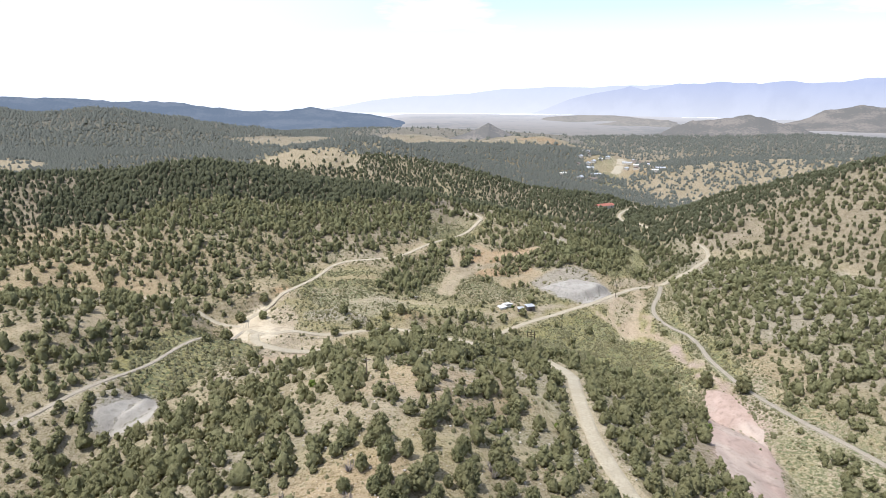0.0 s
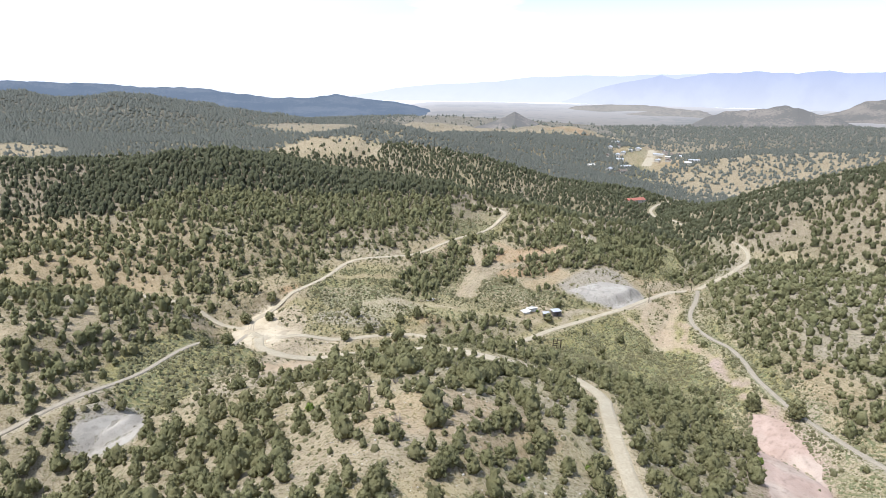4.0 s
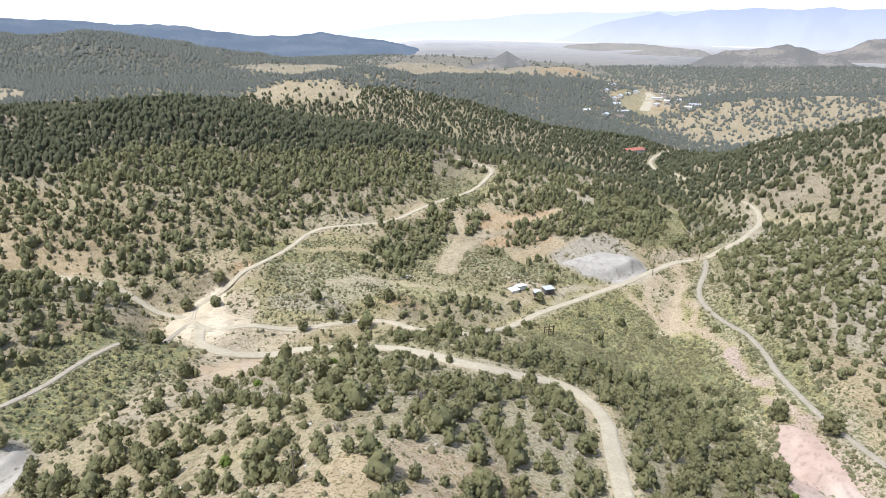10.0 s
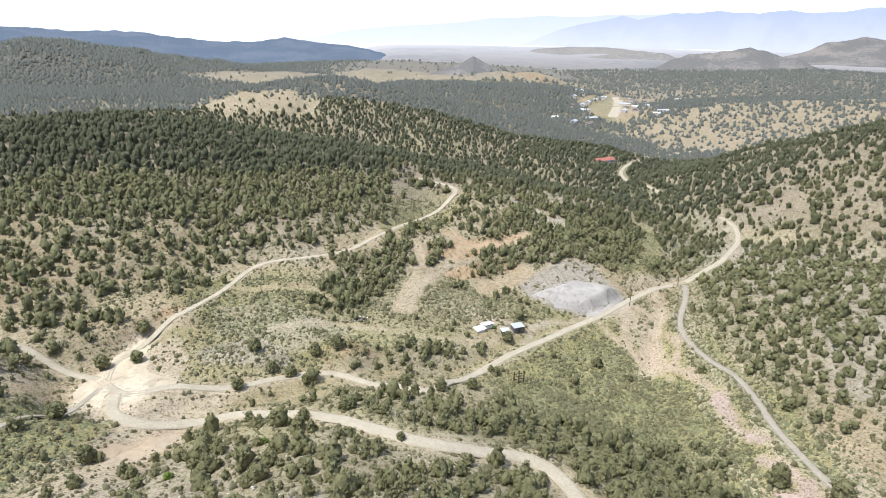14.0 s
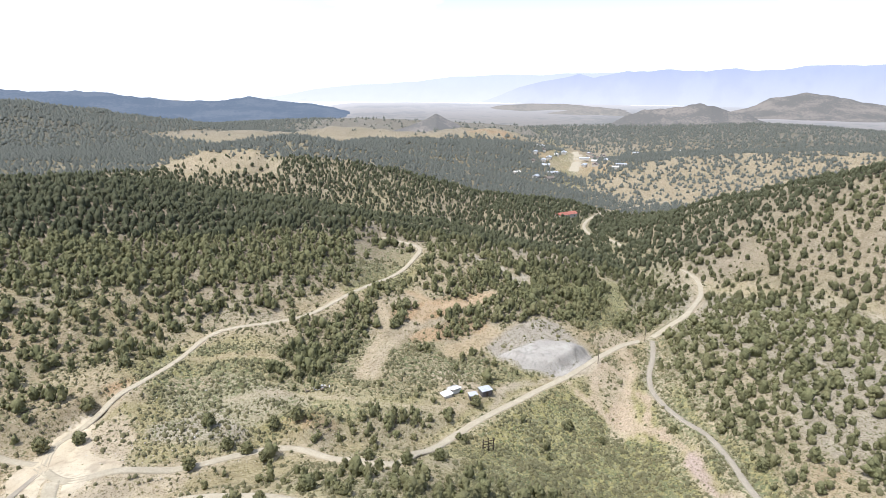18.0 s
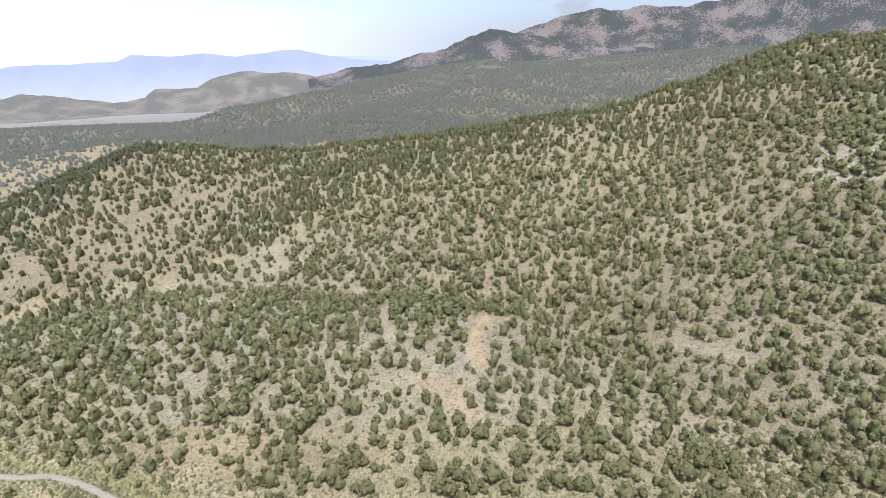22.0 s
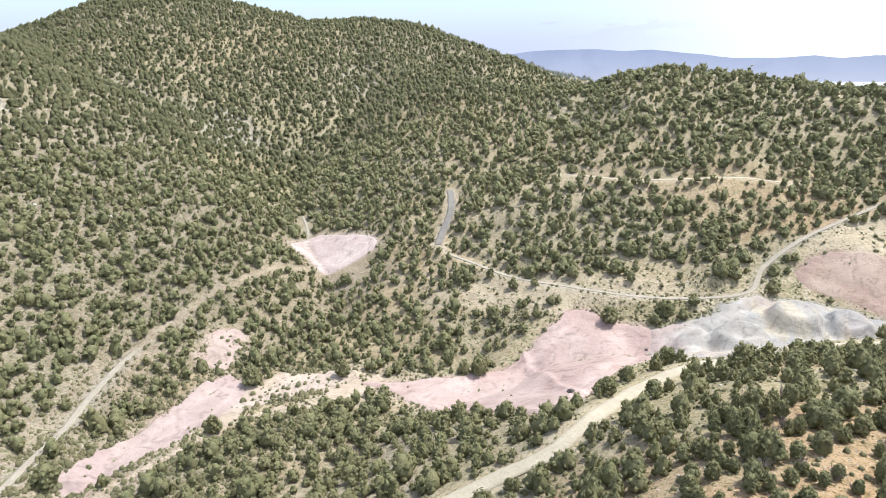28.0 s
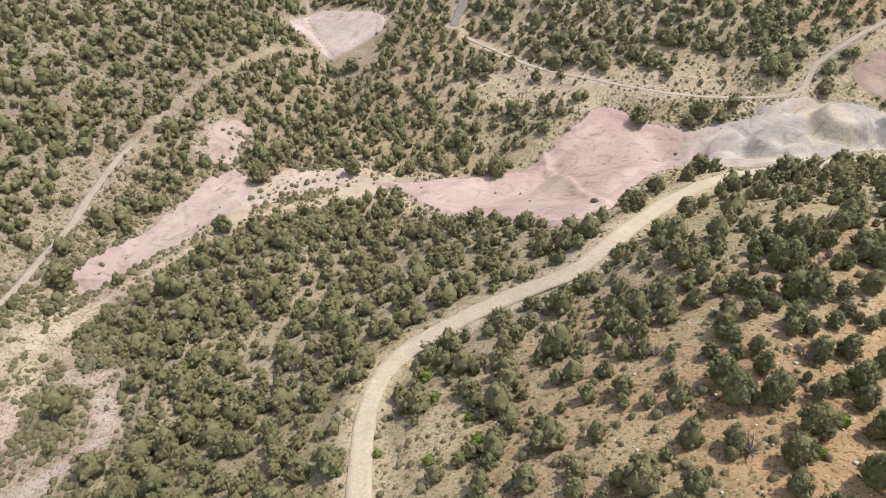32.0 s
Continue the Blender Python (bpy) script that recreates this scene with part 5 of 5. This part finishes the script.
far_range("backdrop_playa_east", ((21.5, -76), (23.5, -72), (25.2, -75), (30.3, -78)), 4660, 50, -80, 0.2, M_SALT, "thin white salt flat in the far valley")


# ---------------------------------------------------------------- things
def part(name, bm, material, parent=None, label=""):
    """Link a bmesh as one mesh object, as a part of a thing or of a part."""
    me = bpy.data.meshes.new(name)
    bm.to_mesh(me)
    bm.free()
    me.materials.append(material)
    ob = new(name, me)
    if parent:
        ob.parent = parent
    return tagged(ob, label)


def box(x0, x1, y0, y1, z0, z1, bevel=0.0):
    bm = bmesh.new()
    bmesh.ops.create_cube(bm, size=1)
    for v in bm.verts:
        v.co = ((x0 + x1) / 2 + v.co.x * (x1 - x0), (y0 + y1) / 2 + v.co.y * (y1 - y0), (z0 + z1) / 2 + v.co.z * (z1 - z0))
    if bevel:
        bmesh.ops.bevel(bm, geom=bm.edges[:], offset=bevel, segments=1, affect="EDGES")
    return bm


def pole_mesh(r0, r1, h, lean=0.0, sides=8):
    bm = bmesh.new()
    bmesh.ops.create_cone(bm, segments=sides, radius1=r0, radius2=r1, depth=h, cap_ends=True)
    for v in bm.verts:
        v.co.z += h / 2
        v.co.x += lean * v.co.z
    return bm


def gz(x, y):
    return float(ground(np.array([float(x)]), np.array([float(y)]))[0])


M_TIMBER = plain("weathered_dark_timber", (0.05, 0.035, 0.025), (0.11, 0.08, 0.06), 5, 0.9, 0, 0.02)
M_POLE = plain("utility_pole_wood", (0.13, 0.10, 0.075), (0.2, 0.16, 0.12), 4, 0.9)
M_WHITE = plain("faded_white_sheet", (0.60, 0.59, 0.56), (0.74, 0.73, 0.70), 1.2, 0.6)
M_TIN = plain("galvanised_roof", (0.50, 0.52, 0.55), (0.66, 0.68, 0.70), 1.5, 0.45, 0.4)
M_SHED = plain("grey_shed_boards", (0.10, 0.09, 0.09), (0.17, 0.155, 0.15), 2.5, 0.85)
M_STONE = plain("pale_stone", (0.40, 0.37, 0.32), (0.58, 0.54, 0.48), 0.8, 0.95, 0, 0.05)
M_DARK_ROCK = plain("dark_boulder_rock", (0.06, 0.055, 0.05), (0.13, 0.12, 0.11), 1.5, 0.9, 0, 0.05)
M_RED_ROOF = plain("rust_red_roof", (0.30, 0.10, 0.07), (0.40, 0.16, 0.11), 0.8, 0.7)
M_BROWN_ROOF = plain("brown_shingle_roof", (0.16, 0.13, 0.11), (0.25, 0.21, 0.18), 0.8, 0.85)
M_WALL = plain("pale_house_wall", (0.50, 0.47, 0.42), (0.62, 0.59, 0.54), 0.8, 0.85)
M_GLASS = plain("dark_window_pane", (0.03, 0.04, 0.05), (0.06, 0.07, 0.08), 1, 0.15)

# single trees on the open ground: x, y, width
LONE = ((-91.4, 310, 5), (-88.4, 296, 4.8), (-98.4, 292, 5.4), (-93.4, 256, 5.6), (-78.4, 241, 4.8), (-49.4, 302, 5), (-20.6, 306, 5.5), (-28.4, 305, 4.6), (-42.4, 296, 4.6), (-35.4, 294, 5), (-51.4, 285, 4.8),
        (-10.8, 255, 5.2), (4.8, 280, 3.8), (16.6, 278, 4.4), (-29.4, 290, 4), (36.2, 304, 2.8), (38.2, 303, 3), (45.2, 324, 4.8), (80.2, 316, 4.2), (110.2, 240, 6.8), (120.2, 229, 7), (129.2, 270, 4.4), (91.2, 309, 2.8),
        (27.3, 283, 4.2), (4.8, 232, 2.4), (-23.5, 254, 3.6))
LONE_SOUTH = ((132, -64, 6), (161, -50, 7.5), (156, -22, 5.6), (84, -78, 7), (163, -129, 5.6), (179, 17, 7.6), (26, -31, 4.6), (21, -76, 6.2), (37, -37, 5), (1, -63, 7), (55, 5, 3.2), (48, 5, 4), (41, -110, 7.5),
              (21, -115, 7.5), (-19, -90, 6))


def lone_trees():
    r = np.random.default_rng(77)
    for n, (x, y, w) in enumerate(LONE + LONE_SOUTH):
        ob = copy_thing(JUNIPERS[n % len(JUNIPERS)], Matrix())
        ob.matrix_basis = Matrix.LocRotScale((x, y, gz(x, y) - 0.1), Euler((0, 0, r.uniform(0, 6.28))), (w, w, w * r.uniform(0.85, 1.1)))
        tagged(ob, "rounded dark green juniper standing alone on open ground", group="lone junipers")


def utility_pole(x, y, turn, h):
    ob = new("utility_pole")
    ob.matrix_basis = pose(x, y, gz(x, y), 0, 0, turn)
    part("pole", pole_mesh(0.17, 0.11, h + 0.5, 0.004), M_POLE, ob).location.z = -0.5
    arm = part("crossarm", box(-1.2, 1.2, -0.16, -0.04, h - 0.75, h - 0.6, 0.01), M_POLE, ob)
    for dx in (-1.1, -0.45, 0.45, 1.1):
        i = part("insulator", pole_mesh(0.05, 0.03, 0.18, 0, 6), M_WHITE, arm, "white ceramic insulator")
        i.location = (dx, -0.1, h - 0.6)
    for s in (-1, 1):
        b = part("brace", box(0, 0.8, -0.06, -0.03, -0.025, 0.025), M_POLE, ob)
        b.matrix_basis = pose(0, -0.08, h - 1.25, 0, -38 if s > 0 else -142, 0)
    return tagged(ob, "weathered wooden utility pole beside the dirt road", "utility pole", "poles along the road")


def timber_frame(x, y, turn):
    """The old headframe: three dark posts and two pairs of rails."""
    ob = new("timber_frame")
    ob.matrix_basis = pose(x, y, gz(x, y), 0, 0, turn)
    for dx, h, lean in ((-2.0, 4.9, 0.01), (0.0, 5.1, -0.012), (1.9, 4.6, 0.015)):
        part("post", pole_mesh(0.24, 0.18, h + 0.4, lean), M_TIMBER, ob).location = (dx, 0, -0.4)
    for z in (1.7, 3.9):
        part("rail", box(-2.4, 2.3, -0.34, -0.18, z, z + 0.28, 0.02), M_TIMBER, ob)
    part("rail", box(-2.2, 2.2, 0.18, 0.32, 2.4, 2.66, 0.02), M_TIMBER, ob)
    part("strut", box(-0.12, 0.12, 0.2, 2.6, 0.0, 0.22, 0.02), M_TIMBER, ob).rotation_euler = (radians(-32), 0, 0)
    return tagged(ob, "old dark timber frame of three posts and rails", "timber frame")


def shed(x, y, turn, lx, ly, h, label):
    ob = new("shed")
    ob.matrix_basis = pose(x, y, gz(x, y) - 0.1, 0, 0, turn)
    for x0, x1, y0, y1 in ((-lx / 2, lx / 2, -ly / 2, -ly / 2 + 0.1), (-lx / 2, lx / 2, ly / 2 - 0.1, ly / 2), (-lx / 2, -lx / 2 + 0.1, -ly / 2 + 0.1, ly / 2 - 0.1), (lx / 2 - 0.1, lx / 2, -ly / 2 + 0.1, ly / 2 - 0.1)):
        part("wall", box(x0, x1, y0, y1, 0, h), M_SHED, ob)
    roof = part("roof", box(-lx / 2 - 0.3, lx / 2 + 0.3, -ly / 2 - 0.3, ly / 2 + 0.3, 0, 0.09, 0.02), M_TIN, ob, "pale metal roof sheet")
    roof.matrix_basis = pose(0, 0, h + 0.12, 4, 0, 0)
    door = part("door", box(-0.45, 0.45, -ly / 2 - 0.05, -ly / 2 - 0.003, 0.05, 1.95, 0.01), M_TIMBER, ob)
    part("handle", box(0.3, 0.36, -ly / 2 - 0.1, -ly / 2 - 0.05, 0.95, 1.1), M_TIN, door)
    return tagged(ob, label, "shed", "sheds by the road")


def fallen_cabin(x, y, turn):
    """The white, half-collapsed cabin."""
    ob = new("collapsed_cabin")
    ob.matrix_basis = pose(x, y, gz(x, y), 0, 0, turn)
    for k, (cx, cy, lx, ly, tx, ty, z) in enumerate(((-2.6, -0.6, 4.6, 3.6, 6, -5, 0.9), (2.0, 0.7, 5.2, 4.0, -8, 4, 1.3))):
        r = part("roof_sheet", box(-lx / 2, lx / 2, -ly / 2, ly / 2, 0, 0.08, 0.02), M_WHITE, ob, "bright white roof sheet")
        r.matrix_basis = pose(cx, cy, z, tx, ty, 8 * k)
    for x0, x1, y0, y1, h in ((-4.4, -0.9, -2.2, -2.05, 0.8), (0.0, 4.2, -1.1, -0.95, 1.15), (-4.4, -4.25, -2.05, 0.9, 0.9), (4.05, 4.2, -0.95, 2.4, 1.3), (0, 4.05, 2.25, 2.4, 1.4)):
        part("wall", box(x0, x1, y0, y1, -0.3, h), M_WHITE, ob)
    # solid dark board in place of the shaded opening
    part("doorway", box(-0.8, -0.1, -1.3, -1.2, 0, 0.9), M_TIMBER, ob, "dark board standing for the shade inside the cabin opening")
    return tagged(ob, "low collapsed cabin under bright white roof sheets", "cabin")


def junk_heap(x, y, seed):
    r = random.Random(seed)
    ob = new("scrap_heap")
    ob.matrix_basis = pose(x, y, gz(x, y))
    for i in range(22):
        lx, ly = r.uniform(0.6, 2.6), r.uniform(0.15, 0.9)
        b = part("board", box(-lx / 2, lx / 2, -ly / 2, ly / 2, -0.04, 0.04), r.choice((M_WHITE, M_TIN, M_POLE, M_STONE)), ob)
        b.matrix_basis = pose(r.gauss(0, 2.6), r.gauss(0, 1.3), r.uniform(0.1, 0.7), r.uniform(-20, 20), r.uniform(-20, 20), r.uniform(0, 180))
    return tagged(ob, "scattered heap of pale boards and scrap metal", "scrap heap")


def boulder(x, y, w, m, label, seed):
    r = np.random.default_rng(seed)
    v, f = ICO2
    p = v * (0.5, 0.42, 0.36) * (1 + 0.22 * r.uniform(-1, 1, (len(v), 1))) * w
    ob = new("boulder", fast_mesh("boulder", p, f, m))
    ob.location = (x, y, gz(x, y) + 0.18 * w)
    return tagged(ob, label, "boulder", "boulders on the pads")


def house(lx, ly, h, rise, roof_m, wall_m):
    ob = new("house")
    part("wall", box(-lx / 2, lx / 2, -ly / 2, ly / 2, -0.6, h), wall_m, ob)
    bm = bmesh.new()
    o = 0.4
    a = [bm.verts.new(c) for c in ((-lx / 2 - o, -ly / 2 - o, h), (lx / 2 + o, -ly / 2 - o, h), (lx / 2 + o, 0, h + rise), (-lx / 2 - o, 0, h + rise), (-lx / 2 - o, ly / 2 + o, h), (lx / 2 + o, ly / 2 + o, h))]
    for q in ((0, 1, 2, 3), (3, 2, 5, 4), (0, 3, 4), (1, 5, 2), (0, 4, 5, 1)):
        bm.faces.new([a[i] for i in q])
    bmesh.ops.recalc_face_normals(bm, faces=bm.faces[:])
    part("roof", bm, roof_m, ob)
    part("door", box(-0.5, 0.5, -ly / 2 - 0.06, -ly / 2, 0, 2.0), M_TIMBER, ob)
    for dx in (-lx * 0.3, lx * 0.3):
        w = part("window", box(dx - 0.6, dx + 0.6, -ly / 2 - 0.05, -ly / 2, 0.9, 2.0), M_WHITE, ob)
        part("pane", box(dx - 0.5, dx + 0.5, -ly / 2 - 0.08, -ly / 2 - 0.05, 1.0, 1.9), M_GLASS, w)
    return ob


def town():
    r = random.Random(11)
    kinds = []
    for lx, ly, h, rise, rm, text in ((12, 8, 3.0, 2.0, M_TIN, "small house with pale metal roof in the valley town"), (10, 7, 2.8, 1.6, M_WHITE, "small house with white roof in the valley town"),
                                      (14, 9, 3.2, 2.4, M_BROWN_ROOF, "house with brown shingle roof in the valley town"), (16, 7, 2.8, 1.4, M_TIN, "long low house with metal roof in the valley town")):
        ob = house(lx, ly, h, rise, rm, M_WALL)
        kinds.append(tagged(ob, text, "house", "houses of the town"))
    spots = []
    line = ROAD_LINES["town_street"]
    for i in range(8, len(line) - 1, 9):
        for side in (-1, 1):
            t = line[i + 1] - line[i - 1]
            t = t / np.hypot(*t)
            off = side * r.uniform(16, 75)
            spots.append((line[i][0] + t[1] * off + r.uniform(-6, 6), line[i][1] - t[0] * off + r.uniform(-6, 6), math.degrees(math.atan2(t[1], t[0])) + r.choice((0, 90, 0)) + r.uniform(-8, 8)))
    spots += [(205, 1000, 20), (230, 985, 60), (262, 1012, 10), (588, 1496, 0), (693, 1500, 20), (250, 985, 30)]
    for n, (x, y, a) in enumerate(spots):
        m = pose(x, y, gz(x, y), 0, 0, a)
        if n < len(kinds):
            kinds[n].matrix_basis = m
        else:
            copy_thing(kinds[r.randrange(4)], m)
    ob = house(22, 9, 3.0, 2.0, M_RED_ROOF, M_WALL)
    ob.matrix_basis = pose(192, 702, gz(192, 702), 0, 0, 25)
    tagged(ob, "long ranch building with rust-red roof among the trees", "house")


def twig_shrub(seed, m, spread):
    r = np.random.default_rng(seed)
    vs, fs, n = [], [], 0
    for i in range(26):
        a, b = r.uniform(0, 6.28), r.uniform(0.25, 1.0)
        p = [(0, 0, -0.05, 0.03), (0.25 * b * math.cos(a), 0.25 * b * math.sin(a), 0.3, 0.018), (spread * b * math.cos(a + r.uniform(-.5, .5)), spread * b * math.sin(a + r.uniform(-.5, .5)), r.uniform(0.5, 0.95), 0.006)]
        v, f = stem(r, p, 3)
        vs.append(v), fs.append(f + n)
        n += len(v)
    return fast_mesh("dead_shrub", np.concatenate(vs), np.concatenate(fs), m)


def shrubs():
    r = np.random.default_rng(8)
    meshes = [twig_shrub(k, M_DEAD, 0.5) for k in range(4)]
    spots = [(2, -6), (4, -3), (6, -9), (11, 26), (9, 24), (-2, 15), (-4, 17), (18, 45), (107, 21), (114, 42), (34, 22), (104, 24), (28, 29), (10, 27), (-1, -6), (30, 25), (-5, 0)] + [(r.uniform(-40, 40), r.uniform(-40, 200)) for _ in range(40)]
    for n, (x, y) in enumerate(spots):
        ob = new("dead_shrub", meshes[n % 4])
        w = r.uniform(2.2, 4.2)
        ob.matrix_basis = Matrix.LocRotScale((x, y, gz(x, y)), Euler((0, 0, r.uniform(0, 6.28))), (w, w, w * 0.75))
        tagged(ob, "leafless grey twiggy shrub on the hillside", "shrub", "dead shrubs")
    crowns = [fast_mesh("green_bush", *crown(r, 160, 10, 0.1, ICO1, 0.1, 0.2), M_BUSH, True) for _ in range(3)]
    spots = [(66, 34), (71, 25), (55, 43), (10, 44), (87, 62), (60, 59), (7, 38), (84, 10), (62, 48), (70, 28), (55, 44), (72, 47), (58, 38), (109, 35), (-30, 236), (40, 330), (12, 140), (-20, 96)] + [(r.uniform(-60, 110), r.uniform(-10, 230)) for _ in range(16)]
    for n, (x, y) in enumerate(spots):
        ob = new("green_bush", crowns[n % 3])
        w = r.uniform(1.5, 2.6)
        ob.matrix_basis = Matrix.LocRotScale((x, y, gz(x, y) - 0.05), Euler((0, 0, r.uniform(0, 6.28))), (w, w, w * 0.85))
        tagged(ob, "bright yellow-green leafy bush beside the road", "bush", "green bushes")


def stones():
    r = np.random.default_rng(21)
    protos = [(ICO1[0] * (0.5, 0.4, 0.32) * (1 + 0.3 * r.uniform(-1, 1, (len(ICO1[0]), 1))), ICO1[1]) for _ in range(4)]
    x, y = [r.uniform(-60, 60, 2400)], [r.uniform(-60, 230, 2400)]
    for cx, cy, s, n in ((283, 20, 12, 160), (366, -106, 26, 420), (330, -60, 30, 500), (322, -265, 12, 120), (290, -412, 14, 160), (86, -70, 22, 160), (-64, 298, 14, 200), (10, -105, 20, 160)):
        x.append(r.normal(cx, s, n)), y.append(r.normal(cy, s, n))
    x, y = np.concatenate(x), np.concatenate(y)
    w = np.abs(r.normal(0.0, 0.28, len(x))) + 0.18
    w = np.where(x > 250, w * 3.2, w)
    merged("loose_stones", protos, x, y, ground(x, y) + w * 0.1, w, w, r, M_STONE, "loose pale stones strewn over the slope", "stones")


lone_trees()
for px, py, pt, ph in ((106, 358, 40, 8.5), (139, 384, 40, 8.5), (-22, 158, 10, 7.0)):
    utility_pole(px, py, pt, ph)
timber_frame(46, 299, 15)
shed(50, 331, 20, 4.4, 3.4, 2.5, "small dark shed with pale metal roof by the road")
shed(44.5, 327.5, 10, 3.0, 2.6, 2.1, "low grey hut with pale roof beside the shed")
fallen_cabin(36, 329, 28)
junk_heap(-15, 325, 4)
boulder(48, -48, 2.4, M_DARK_ROCK, "dark boulder at the edge of the pink pad", 1)
boulder(27, -99, 1.3, M_DARK_ROCK, "small dark boulder on the pale pad", 2)
boulder(14, -111, 1.2, M_DARK_ROCK, "small dark boulder on the grey pad", 3)
town()
shrubs()
stones()
